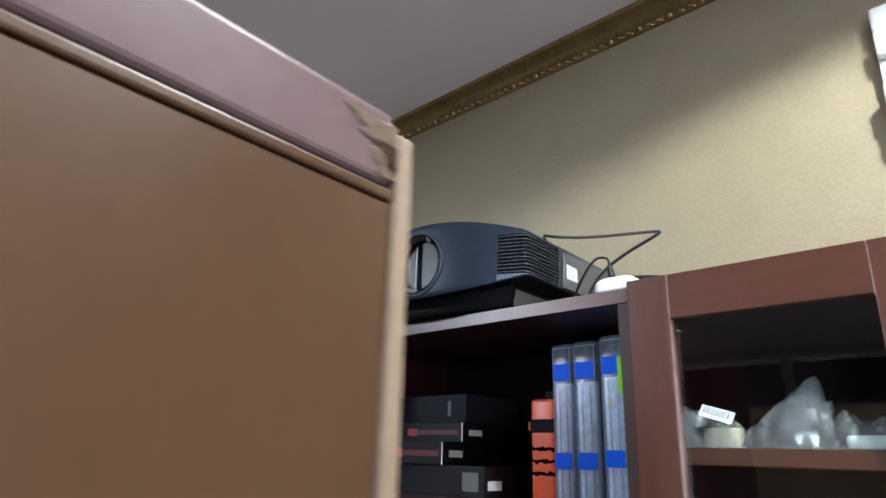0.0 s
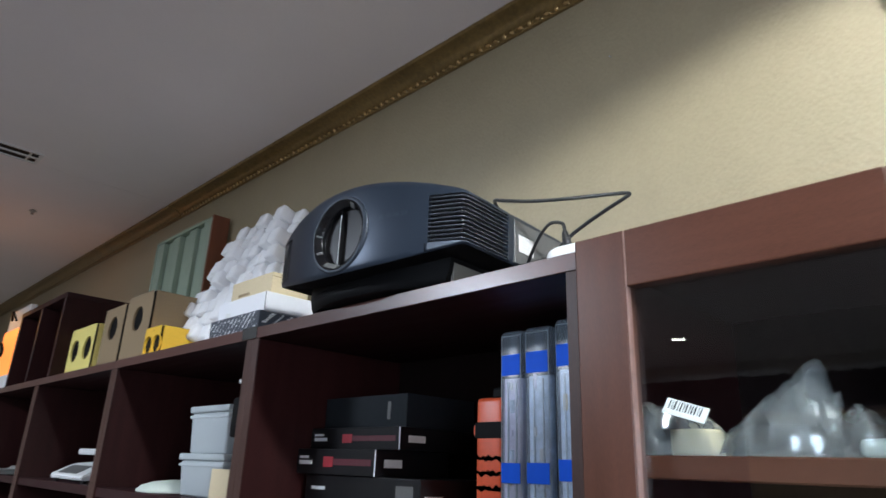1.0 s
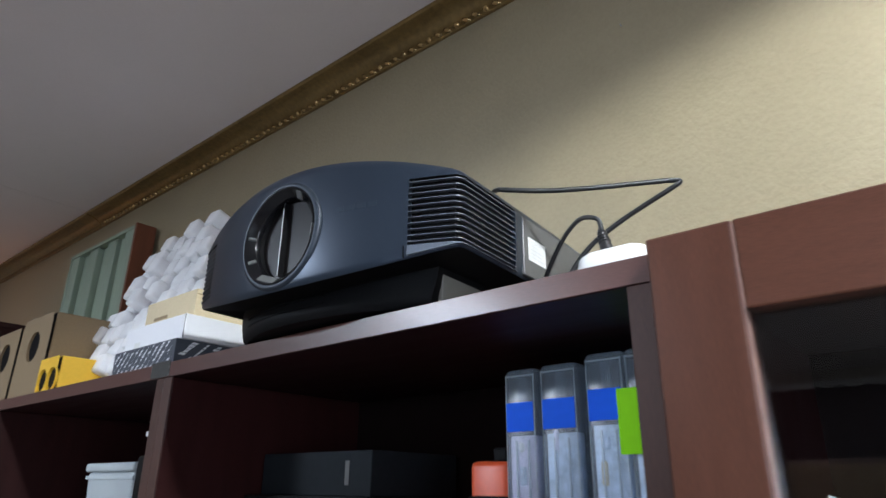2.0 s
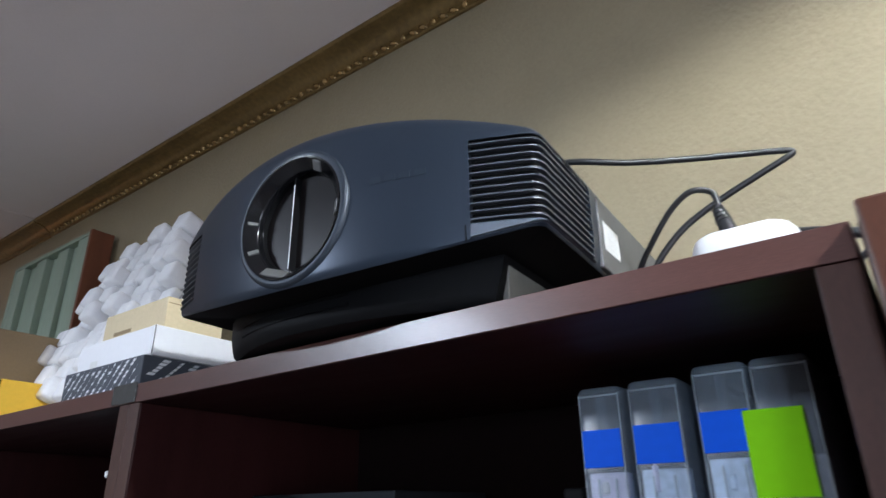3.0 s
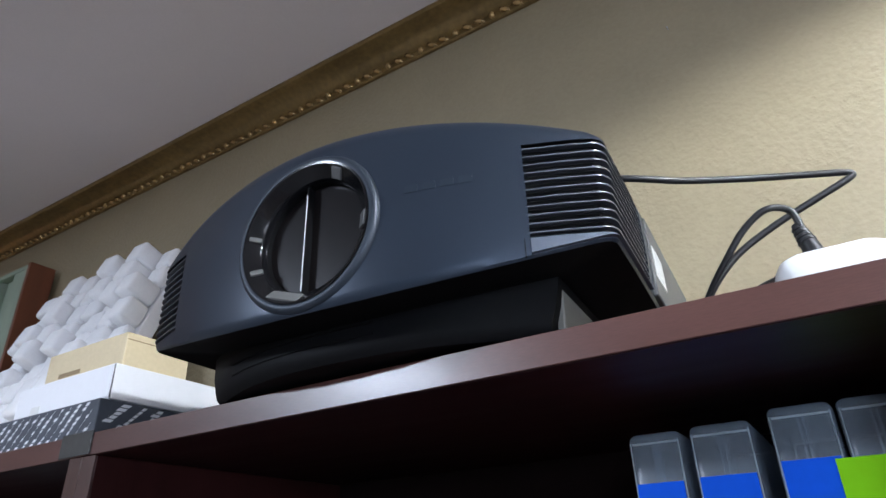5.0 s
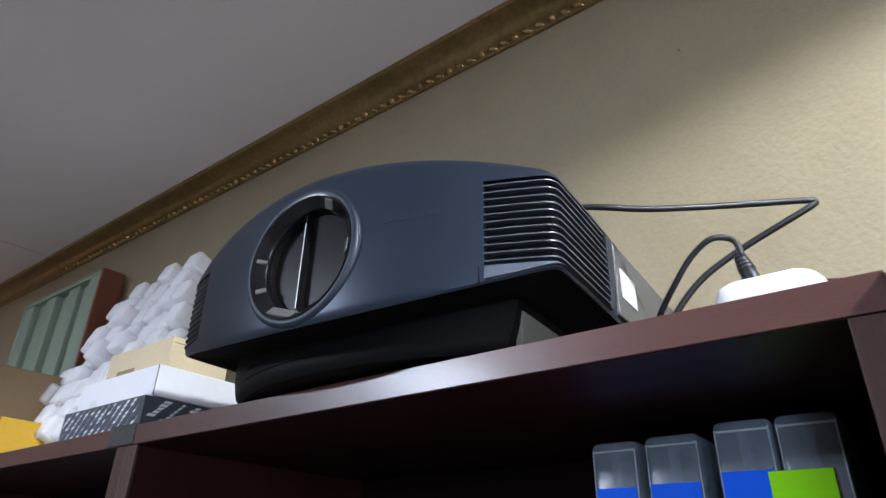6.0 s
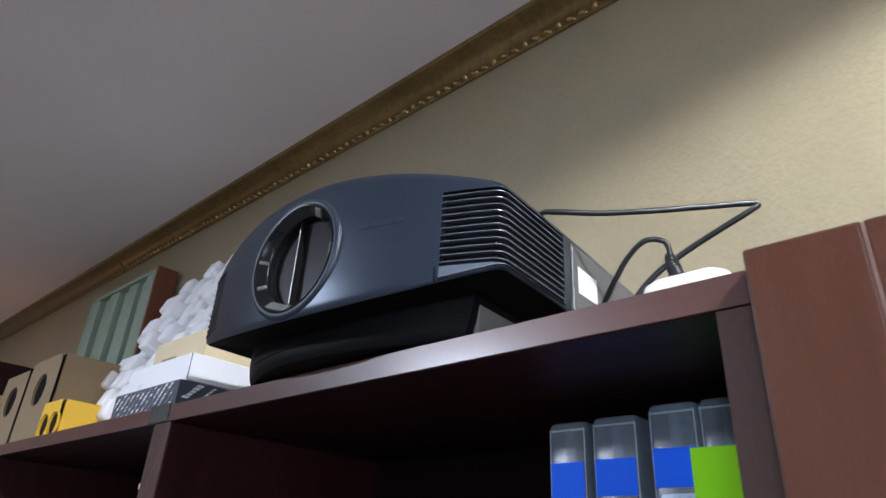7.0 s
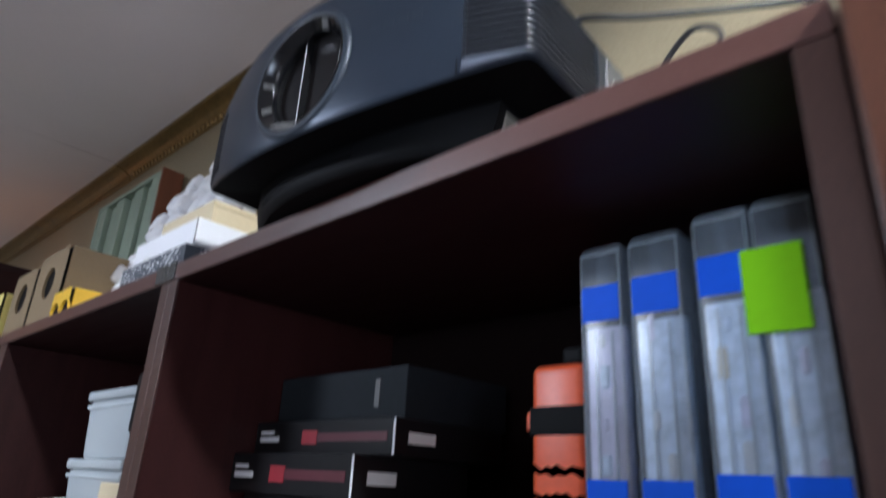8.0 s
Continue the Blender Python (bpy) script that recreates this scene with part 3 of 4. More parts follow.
    # flat facets let into the cone of the ring, grey in place of reflected light
    for a, wide in ((60, 0.0050), (-4, 0.0060), (252, 0.0150), (206, 0.0022), (172, 0.0018)):
        bm = box_bm(-0.0048, 0.0046, -wide, wide, -0.0012, 0.0016, 0.0006, 2)
        bm.transform(axis @ pose(0, 0, 0, 0, 0, a) @ pose(LR - 0.0094, 0, -0.0035, 0, -39, 0))
        part("facet", bm, GREYP, ring, "facet, grey for the light it reflects")
    # base under the shell
    bloop = []
    BL, BR = -0.169, 0.148
    for i in range(41):
        u = BL + (BR - BL) * i / 40
        bloop.append((u, 0.040 + 0.050 * (abs(u) / 0.168) ** 2.4))
    bloop += [(BR, 0.36), (BL, 0.36)]

    def skirt(levels):
        bm = bmesh.new()
        rows = [[bm.verts.new((x * k, y + dy, z)) for x, y in bloop] for k, dy, z in levels]
        m = len(bloop)
        for a, b in zip(rows, rows[1:]):
            for i in range(m):
                bm.faces.new((a[i], a[(i + 1) % m], b[(i + 1) % m], b[i]))
        bm.faces.new(rows[0])
        bm.faces.new(rows[-1])
        return bm

    part("base", skirt([(1.06, 0.004, 0.002), (1.04, 0.002, -0.020), (1.01, 0.001, -0.034), (1.0, 0.002, -0.040), (0.985, 0.006, -0.0445)]), BLACKP, ob, "black base under the shell", smooth=40)
    slot_path = [(x * 1.018, y + 0.0012) for x, y in bloop[:41] if -0.125 < x < 0.03]
    for z in (-0.031, -0.022):
        part("base_slot", band(slot_path, 0.0012, -0.003, z, z + 0.0024), BLACKP, ob)
    # Pale plate added on the black base in place of light on its side.
    part("base_side", box_bm(BR + 0.0015, BR + 0.0075, 0.088, 0.34, -0.038, -0.004, 0.001, 1), LIT_BASE_SIDE, ob, "side of the base, pale grey for light on it")
    part("adjuster", cyl_bm(0.009, 0.010, -0.048, -0.030, 20, m=pose(BL + 0.022, 0.104, 0)), RUBBER, ob, "round levelling foot")
    for fx, fy in ((-0.11, 0.10), (0.11, 0.10), (-0.11, 0.32), (0.11, 0.32)):
        part("foot", cyl_bm(0.011, 0.012, -0.048, -0.040, 20, m=pose(fx, fy, 0)), RUBBER, ob)
    # grey rear half of the side, with its label
    part("side_plate", box_bm(W - 0.008, W + 0.0006, yr + 0.124, D - 0.012, 0.003, 0.072, 0.001, 1), GREYP, ob, "grey rear side plate")
    part("label", box_bm(W + 0.0006, W + 0.0012, yr + 0.134, yr + 0.174, 0.023, 0.050), LABEL, ob, "white sticker")
    for k in range(5):
        part("label_line", box_bm(W + 0.0012, W + 0.0014, yr + 0.138, yr + 0.138 + (0.030, 0.026, 0.031, 0.018, 0.028)[k], 0.0268 + 0.0045 * k, 0.0278 + 0.0045 * k), ZINC, ob)
    # faint raised maker's mark as plain bars, and the joint line below the grille
    for k in range(4):
        x = 0.078 + k * 0.0125
        path = [(x + 0.009 * i / 4, front(x + 0.009 * i / 4)) for i in range(5)]
        part("mark_bar", band(path, 0.0004, -0.002, 0.051, 0.0567), MARK, ob)
    path = [(0.1535 + 0.0003 * i, front(0.1535 + 0.0003 * i)) for i in range(3)]
    part("joint_line", band(path, 0.00015, -0.003, -0.0085, 0.0035), BLACKP, ob)
    return ob


proj = projector()


# ---- boxes on top of the cabinets ----
def carton(name, x0, x1, y0, y1, z0, z1, material, label, category="box", lid=0.0, bevel=0.0015):
    b = thing(name, label, category, pose((x0 + x1) / 2, (y0 + y1) / 2, z0))
    w, d, h = (x1 - x0) / 2, (y1 - y0) / 2, z1 - z0
    part("body", box_bm(-w, w, -d, d, 0, h, bevel, 2), material, b)
    if lid:
        part("lid", box_bm(-w - 0.001, w + 0.001, -d - 0.001, d + 0.001, h - lid, h + 0.001, bevel, 2), material, b)
    return b


pat = carton("patterned_box", -1.394, -1.187, 0.862, 1.06, TOP, TOP + 0.046, PATTERNCARD, "flat dark grey box printed with slanted pale lettering bars")
bm = bmesh.new()
for face, start, stop in ((0, -0.143, 0.096), (1, -0.135, 0.085)):
    s = start
    while s < stop:
        for j in range(9):
            z, g = 0.003 + j * 0.0046, random.choice([0.0, 0.002, 0.004])
            a = s + z * 1.0
            if start + 0.04 < a < stop - 0.006:
                wide = 0.0062 if face == 0 else 0.0100
                q = [(a + g, z), (a + wide - g * 0.4, z), (a + wide + 0.0036 - g * 0.4, z + 0.0036), (a + 0.0036 + g, z + 0.0036)]
                bm.faces.new([bm.verts.new((h, -0.0994, v) if face == 0 else (0.1039, h, v)) for h, v in q])
        s += 0.0165 if face == 0 else 0.021
part("print", bm, PRINT, pat, "slanted pale lettering bars")
wb = carton("white_box", -1.384, -1.187, 0.872, 1.07, TOP + 0.047, TOP + 0.087, WHITECARD, "flat white cardboard box lying on a dark box")
part("front_flap", box_bm(-0.0965, 0.0965, -0.1000, -0.0988, 0.002, 0.0385, 0.0004, 1), WHITECARD, wb, "folded white front flap")
part("corner_crease", box_bm(0.0972, 0.0982, -0.0994, -0.0984, 0.001, 0.0390), GREYP, wb, "thin grey crease at the corner")
part("tab", box_bm(-0.060, -0.040, -0.1006, -0.0998, 0.0005, 0.012, 0.0002, 1), LABEL, wb, "small paper tab")
bb = carton("beige_box", -1.442, -1.264, 0.925, 1.02, TOP + 0.087, TOP + 0.155, CARD, "small beige cardboard box on a white box")


part("smudge_print", box_bm(-0.055, -0.005, -0.0478, -0.0474, 0.030, 0.036), TAN, bb, "faint printed line")
part("flap_line", box_bm(0.0888, 0.0893, -0.046, 0.046, 0.058, 0.0592), TAN, bb)


def hole_box(name, x0, x1, y0, y1, h, holes, radius, material, label):
    """A box whose front is pierced by round holes."""
    b = thing(name, label, "box", pose(x0, y0, TOP), "boxes with round holes")
    w, d = x1 - x0, y1 - y0
    t = 0.006
    part("shell", box_bm(0, w, t + 0.0005, d, 0, h, 0.0015, 1), material, b)
    # front with real openings: quads from each hole's rim to its cell's border
    bm = bmesh.new()
    n, cell = 32, w / len(holes)
    for i, hz in enumerate(holes):
        cx = cell * (i + 0.5)
        rim, out = [], []
        for k in range(n):
            a = 2 * math.pi * (k + 0.5) / n
            c, s = math.cos(a), math.sin(a)
            rim.append((cx + radius * c, hz + radius * s))
            f = min((cell / 2) / abs(c), ((h - hz) if s > 0 else hz) / abs(s))
            out.append((cx + f * c, hz + f * s))
        for k in range(n):
            j = (k + 1) % n
            q = [rim[k], rim[j], out[j], out[k]]
            bm.faces.new([bm.verts.new((x, 0, z)) for x, z in q])
            bm.faces.new([bm.verts.new((x, y, z)) for (x, z), y in ((rim[k], 0), (rim[j], 0), (rim[j], t), (rim[k], t))])
    part("front", bm, material, b)
    # Black sheet in place of the shade inside a hollow box.
    part("shade_sheet", box_bm(0.002, w - 0.002, t - 0.0003, t + 0.0002, 0.002, h - 0.002), BLACKP, b, "black sheet for the shade behind the holes")
    return b


hole_box("hole_box", -1.868, -1.762, 0.900, 1.045, 0.095, [0.047, 0.047], 0.0250, YELLOW, "yellow box with two round holes in its front")
hole_box("hole_box", -2.075, -1.884, 0.910, 1.06, 0.215, [0.142], 0.037, TAN, "tan board box with one round hole in its front")
hole_box("hole_box", -2.262, -2.092, 0.910, 1.06, 0.205, [0.137], 0.037, TAN, "tan board box with one round hole in its front")
hole_box("hole_box", -2.514, -2.272, 0.892, 1.04, 0.165, [0.090, 0.090], 0.038, PALEYEL, "pale yellow box with two round holes in its front")


# ---- sound diffusers ----
def block_panel(name, label, cols, rows, pitch, base, heights, m):
    """A panel of white foam posts of differing height, facing -y."""
    p = thing(name, label, "diffuser panel", m, "white foam block panels")
    part("backing", box_bm(0, cols * pitch, 0, base, 0, rows * pitch, 0.003, 2), FOAM, p)
    for i in range(cols):
        for j in range(rows):
            h = random.choice(heights)
            if h:
                g = random.uniform(0.0006, 0.0016)
                part("block", box_bm(i * pitch + g, (i + 1) * pitch - g, -h, 0, j * pitch + g, (j + 1) * pitch - g, 0.0075, 3), FOAM, p, smooth=45)
    return p


random.seed(4)
block_panel("foam_panel", "white foam block diffuser panel leaning against the wall", 8, 10, 0.0480, 0.03,
            [0.022, 0.034, 0.046, 0.060], pose(-1.922, 1.005, TOP + 0.002, -21, 0, 0))
block_panel("foam_panel", "white foam block diffuser panel hung on the wall", 9, 9, 0.052, 0.02,
            [0.008, 0.018, 0.028, 0.038], pose(-0.118, WALL - 0.022, 1.862, 0, 0, 0))

qrd = thing("slat_diffuser", "sage green slatted panel in a red-brown wooden frame", "diffuser panel", pose(-2.62, 1.150, TOP))
QW, QH, QD = 0.50, 0.585, 0.062
part("frame_side", box_bm(QW - 0.012, QW, 0, QD, 0, QH, 0.001, 1), REDWOOD, qrd, "red-brown wooden side board")
part("frame_side", box_bm(0, 0.012, 0.004, QD, 0, QH, 0.001, 1), GREEN, qrd)
part("frame_top", box_bm(0.012, QW - 0.012, 0.004, QD, QH - 0.012, QH, 0.001, 1), GREEN, qrd)
part("frame_bottom", box_bm(0.012, QW - 0.012, 0.004, QD, 0, 0.012, 0.001, 1), REDWOOD, qrd)
part("backing", box_bm(0.012, QW - 0.012, QD - 0.006, QD, 0.012, QH - 0.012), GREEN, qrd)
for k in range(7):
    a = 0.013 + (QW - 0.026) * k / 7
    part("slat", box_bm(a + 0.004, a + (QW - 0.026) / 7 - 0.004, [0.004, 0.020, 0.008, 0.026, 0.010, 0.022, 0.003][k], QD - 0.006, 0.012, QH - 0.013, 0.002, 1), GREEN, qrd)

# cube shelf standing on the cabinets
cube = thing("cube_shelf", "dark mahogany open cube shelf standing on the cabinets", "shelf")
for a in ((-3.10, -3.082), (-2.815, -2.797), (-2.538, -2.520)):
    part("upright", box_bm(*a, 0.848, 1.20, TOP, 2.083, 0.001, 1), MAHOGANY, cube)
part("top_board", box_bm(-3.10, -2.52, 0.848, 1.20, 2.083, 2.101, 0.001, 1), MAHOGANY_H, cube)
part("back_panel", box_bm(-3.082, -2.538, 1.192, 1.199, TOP + 0.002, 2.083), MAHOGANY, cube)

# ---- things inside the open cabinet ----
def organiser(x0, x1, y0, z1, label, sheet, bands=2):
    """A cloudy plastic parts case standing on its side, with blue tape bands."""
    c = thing("parts_case", label, "storage case", pose(x0, y0, SHELF), "parts cases")
    w, h = x1 - x0, z1 - SHELF
    part("shell", box_bm(0, w, 0, 0.19, 0, h, 0.0055, 4), SMOKE, c, "cloudy plastic shell", smooth=50)
    # Pale strips stand in for light caught along the case's front edges.
    for a in (0.0012, w - 0.0026):
        part("edge_glint", box_bm(a, a + 0.0009, -0.0002, 0.0012, 0.006, h - 0.006, 0.0005, 1), FROST, c, "pale strip for light on the corner edge")
    part("lid_line", box_bm(0.003, w - 0.003, -0.0003, 0.0010, h - 0.0085, h - 0.0072), FROST, c)
    for fx in (0.46, 0.54):
        part("rib", box_bm(w * fx - 0.0006, w * fx + 0.0006, -0.0004, 0.012, h - 0.046, h - 0.009, 0.0004, 1), SMOKE, c)
    part("sheet", box_bm(0.003, w - 0.003, 0.0045, 0.018, 0.006, h - 0.070, 0.002, 2), sheet, c, "pale sheet inside the case")
    for a, b in ((h - 0.215, h - 0.188), (h - 0.066, h - 0.036))[:bands]:
        part("tape", box_bm(0.0022, w - 0.0030, -0.0007, 0.0004, a, b, 0.0003, 1), BLUE, c, "blue tape band")
    for k in range(6):
        z = 0.018 + k * 0.033
        for j in range(1):
            s = random.uniform(0.005, 0.009)
            x, y = random.uniform(0.006, w - 0.006 - s), 0.0022
            part("small_part", box_bm(x, x + s, y, y + 0.0035, z + 0.002, z + 0.002 + random.uniform(0.010, 0.026), 0.002, 1), random.choice([LABEL, LAVENDER, BLUISH, CARD]), c)
    for fx in (0.30, 0.68):
        part("tray_wall", box_bm(w * fx, w * fx + 0.0012, 0.0016, 0.0098, 0.006, h - 0.075), FROST, c)
    return c


organiser(-0.661, -0.622, 0.978, 1.756, "cloudy plastic parts case with blue tape bands, standing upright", LAVENDER)
organiser(-0.616, -0.573, 0.978, 1.757, "cloudy plastic parts case with blue tape bands, standing upright", BLUISH)
organiser(-0.562, -0.521, 0.976, 1.762, "cloudy plastic parts case with blue tape bands, standing upright", BLUISH)
g = organiser(-0.519, -0.478, 0.975, 1.762, "cloudy plastic parts case with a lime green tape label, standing upright", BLUISH, 1)
part("label", box_bm(-0.009, 0.031, -0.0022, -0.0010, 0.180, 0.240), LIME, g, "lime green tape label")
orange = thing("orange_case", "orange plastic tool case with black straps", "case", pose(-0.720, 0.990, SHELF))
part("body", box_bm(0, 0.053, 0, 0.12, 0, 0.178, 0.007, 3), ORANGE, orange, smooth=40)
part("strap", box_bm(-0.0006, 0.0536, -0.001, 0.06, 0.118, 0.142, 0.001, 1), BLACKP, orange)
part("cap", box_bm(0.030, 0.050, 0.004, 0.03, 0.1765, 0.192, 0.003, 2), BLACKP, orange)
for sx in (-0.006, 0.0525):
    part("clip", box_bm(sx, sx + 0.0065, 0.002, 0.016, 0.122, 0.138, 0.002, 2), ORANGE, orange)
for k in range(3):
    zz = 0.090 - k * 0.021
    bm = bmesh.new()
    up_row, dn_row = [], []
    for i in range(37):
        x = 0.001 + 0.0513 * i / 36
        up_row.append(bm.verts.new((x, -0.0007, zz + 0.003 + 0.004 * noise.noise((x * 130, k * 3.0, 0.0)))))
        dn_row.append(bm.verts.new((x, -0.0007, zz - 0.003 + 0.004 * noise.noise((x * 110, k * 3.0, 5.0)))))
    for i in range(36):
        bm.faces.new((up_row[i], up_row[i + 1], dn_row[i + 1], dn_row[i]))
    bmesh.ops.solidify(bm, geom=bm.faces[:], thickness=0.0006)
    part("dark_band", bm, BLACKP, orange, "jagged dark band")

STACK = [(-1.105, -0.800, 0.955, 0.056, 0), (-1.160, -0.905, 0.950, 0.044, 1), (-1.130, -0.875, 0.975, 0.038, 1), (-1.125, -0.888, 1.000, 0.058, 2)]
z = SHELF
for x0, x1, y0, h, kind in STACK:
    x0 = max(x0, -1.136)
    d = min(0.175, 1.19 - y0)
    b = carton("black_box", x0, x1, y0, y0 + d, z, z + h, BOXBLACK if kind < 2 else DARKCARD, ["flat black printed box in a stack", "flat black box with a red printed stripe, in a stack", "plain dark grey box on top of a stack"][kind])
    w, f = (x1 - x0) / 2, -d / 2
    if kind == 1:
        part("stripe", box_bm(-0.01, w - 0.010, f - 0.0006, f, h * 0.38, h * 0.62), RED, b, "dark red printed stripe")
        part("mark", box_bm(-0.028, 0.0, f - 0.0010, f, h * 0.30, h * 0.70), REDINK, b, "bright red printed block")
        part("print_bar", box_bm(-w + 0.012, -w + 0.040, f - 0.0008, f, h * 0.62, h * 0.72), PRINT, b)
        part("print_bar", box_bm(-w + 0.012, -w + 0.052, f - 0.0008, f, h * 0.38, h * 0.54), PRINT, b)
        part("edge_line", box_bm(w - 0.0012, w + 0.0006, f - 0.0006, f + 0.001, 0.001, h - 0.001), PRINT, b)
        part("sticker", box_bm(w, w + 0.0006, f + 0.02, f + 0.060, h * 0.34, h * 0.64), LABEL, b, "white sticker")
    if kind == 0:
        part("sticker", box_bm(w, w + 0.0006, f + 0.01, f + 0.05, h * 0.25, h * 0.55), LABEL, b, "white sticker")
        part("mark", box_bm(w - 0.055, w - 0.015, f - 0.0008, f, h * 0.20, h * 0.80), GREYP, b)
        part("print_bar", box_bm(-w + 0.02, -w + 0.060, f - 0.0008, f, h * 0.55, h * 0.65), PRINT, b)
    if kind == 2:
        part("mark", box_bm(w - 0.050, w - 0.042, f - 0.0008, f, h * 0.25, h * 0.78), GREYP, b)
    z += h

# ---- tubs, scales and papers in the cells ----

def tub_at(x0, x1, y0, y1, z0, z1):
    t = thing("storage_tub", "frosted plastic storage tub with a lid", "tub", pose((x0 + x1) / 2, (y0 + y1) / 2, z0), "stacked tubs")
    w, d, h = (x1 - x0) / 2, (y1 - y0) / 2, z1 - z0
    bm = box_bm(-w, w, -d, d, 0, h - 0.014, 0.006, 3)
    for v in bm.verts:
        k = 0.93 + 0.07 * v.co.z / h
        v.co.x, v.co.y = v.co.x * k, v.co.y * k
    part("body", bm, FROST, t, smooth=40)
    part("lid", box_bm(-w - 0.003, w + 0.003, -d - 0.003, d + 0.003, h - 0.014, h, 0.004, 3), FROST, t, "frosted lid", smooth=40)
    part("rim", box_bm(-w - 0.001, w + 0.001, -d - 0.001, d + 0.001, h - 0.026, h - 0.020, 0.001, 1), FROST, t)
    return t


tub_at(-1.480, -1.285, 0.880, 1.05, SHELF, 1.570)
tub_at(-1.470, -1.300, 0.885, 1.04, 1.570, 1.668)
carton("small_carton", -1.285, -1.215, 0.858, 0.876, SHELF, SHELF + 0.058, CARD, "small beige carton standing before tubs")
lidob = thing("bowl_lid", "pale green-white shallow lid lying on the shelf", "lid", pose(-1.625, 0.955, SHELF))
part("dome", lathe_bm([(0.095, 0.0), (0.096, 0.004), (0.085, 0.014), (0.060, 0.022), (0.020, 0.026), (0.0005, 0.0265)], 40), PALEGREEN, lidob, smooth=60)
dk = thing("cable_bundle", "dark bundled adapter hanging at the cabinet side", "adapter", pose(-1.215, 0.875, 1.60))
part("brick", box_bm(-0.018, 0.018, -0.02, 0.02, 0.0, 0.075, 0.006, 3), BLACKP, dk, smooth=40)
part("cord", tube_bm([(0.0, 0, 0.075), (0.006, 0.0, 0.11), (0.0, 0.002, 0.15), (0.008, 0.0, 0.178)], 0.003), RUBBER, dk, smooth=60)
part("cord", tube_bm([(0.0, 0, 0.0), (0.004, 0.0, -0.03), (-0.006, 0.0, -0.07), (-0.004, 0.004, -0.115)], 0.003), RUBBER, dk, smooth=60)
part("clip", box_bm(0.004, 0.012, -0.024, -0.018, 0.10, 0.108, 0.002, 2), WHITEP, dk)

scales = thing("kitchen_scales", "white weighing scales with a raised plate", "scales", pose(-2.185, 0.925, SHELF))
bm = bmesh.new()
prof = [(-0.06, 0.008), (-0.062, 0.018), (0.0, 0.050), (0.12, 0.062), (0.13, 0.050), (0.13, 0.008)]
ends = [[bm.verts.new((x, y, z)) for y, z in prof] for x in (-0.145, 0.145)]
for k in range(len(prof)):
    j = (k + 1) % len(prof)
    bm.faces.new((ends[0][k], ends[0][j], ends[1][j], ends[1][k]))
bm.faces.new(ends[0])
bm.faces.new(ends[1][::-1])
bmesh.ops.bevel(bm, geom=bm.edges[:], offset=0.005, segments=2, affect="EDGES")
part("body", bm, WHITEP, scales, smooth=40)
part("plate", box_bm(-0.125, 0.125, 0.0, 0.14, 0.076, 0.094, 0.006, 3), WHITEP, scales, "white plate", smooth=40)
part("post", cyl_bm(0.03, 0.03, 0.055, 0.078, 24, m=pose(0, 0.07, 0)), WHITEP, scales)
bm = box_bm(-0.100, 0.070, -0.022, 0.022, 0, 0.001)
bm.transform(pose(0, -0.032, 0.0345, 27.5, 0, 0))
part("display", bm, GREYP, scales, "grey display")
for fx in (-0.12, 0.12):
    for fy in (-0.045, 0.11):
        part("foot", cyl_bm(0.008, 0.009, 0.0, 0.010, 16, m=pose(fx, fy, 0)), RUBBER, scales)
papers = thing("paper_stack", "loose white papers lying on the shelf", "papers", pose(-2.90, 0.95, SHELF))
for k in range(4):
    bm = bmesh.new()
    grid = [[bm.verts.new((-0.15 + 0.05 * i, -0.09 + 0.06 * j, 0.002 + 0.005 * k + (0.018 * max(0, (i - 3) / 3) ** 2 * (k == 3)) + 0.002 * math.sin(i * 1.3 + k))) for j in range(4)] for i in range(7)]
    for i in range(6):
        for j in range(3):
            bm.faces.new((grid[i][j], grid[i + 1][j], grid[i + 1][j + 1], grid[i][j + 1]))
    bmesh.ops.solidify(bm, geom=bm.faces[:], thickness=0.001)
    bm.transform(pose(0.01 * k, 0, 0, 0, 0, [2, -6, 5, -3][k]))
    part("sheet", bm, LABEL, papers)

# ---- cables and power tap on the cabinet top ----
tap = thing("power_tap", "white round-edged power tap on the cabinet top", "power strip", pose(-0.4945, 0.9352, TOP))
part("body", box_bm(-0.037, 0.037, -0.030, 0.030, 0.0, 0.0456, 0.018, 6), WHITEP, tap, smooth=50)
part("seam", box_bm(-0.0372, 0.0372, -0.0302, 0.0302, 0.020, 0.0210, 0.0, 1), GREYP, tap)
plug = thing("plug", "black power plug with a ribbed neck", "plug", pose(-0.503, 0.928, TOP + 0.0451, -4, -14, 0))
part("body", lathe_bm([(0.0005, 0), (0.0060, 0), (0.0060, 0.006), (0.0054, 0.010), (0.0036, 0.0245), (0.0030, 0.026), (0.0005, 0.0265)], 20), RUBBER, plug, smooth=40)
for k in range(4):
    part("rib", lathe_bm([(0.0044 - 0.0004 * k, 0.0100 + 0.0035 * k), (0.0060 - 0.0005 * k, 0.0106 + 0.0035 * k), (0.0060 - 0.0005 * k, 0.0122 + 0.0035 * k), (0.0044 - 0.0004 * k, 0.0128 + 0.0035 * k)], 16), RUBBER, plug)
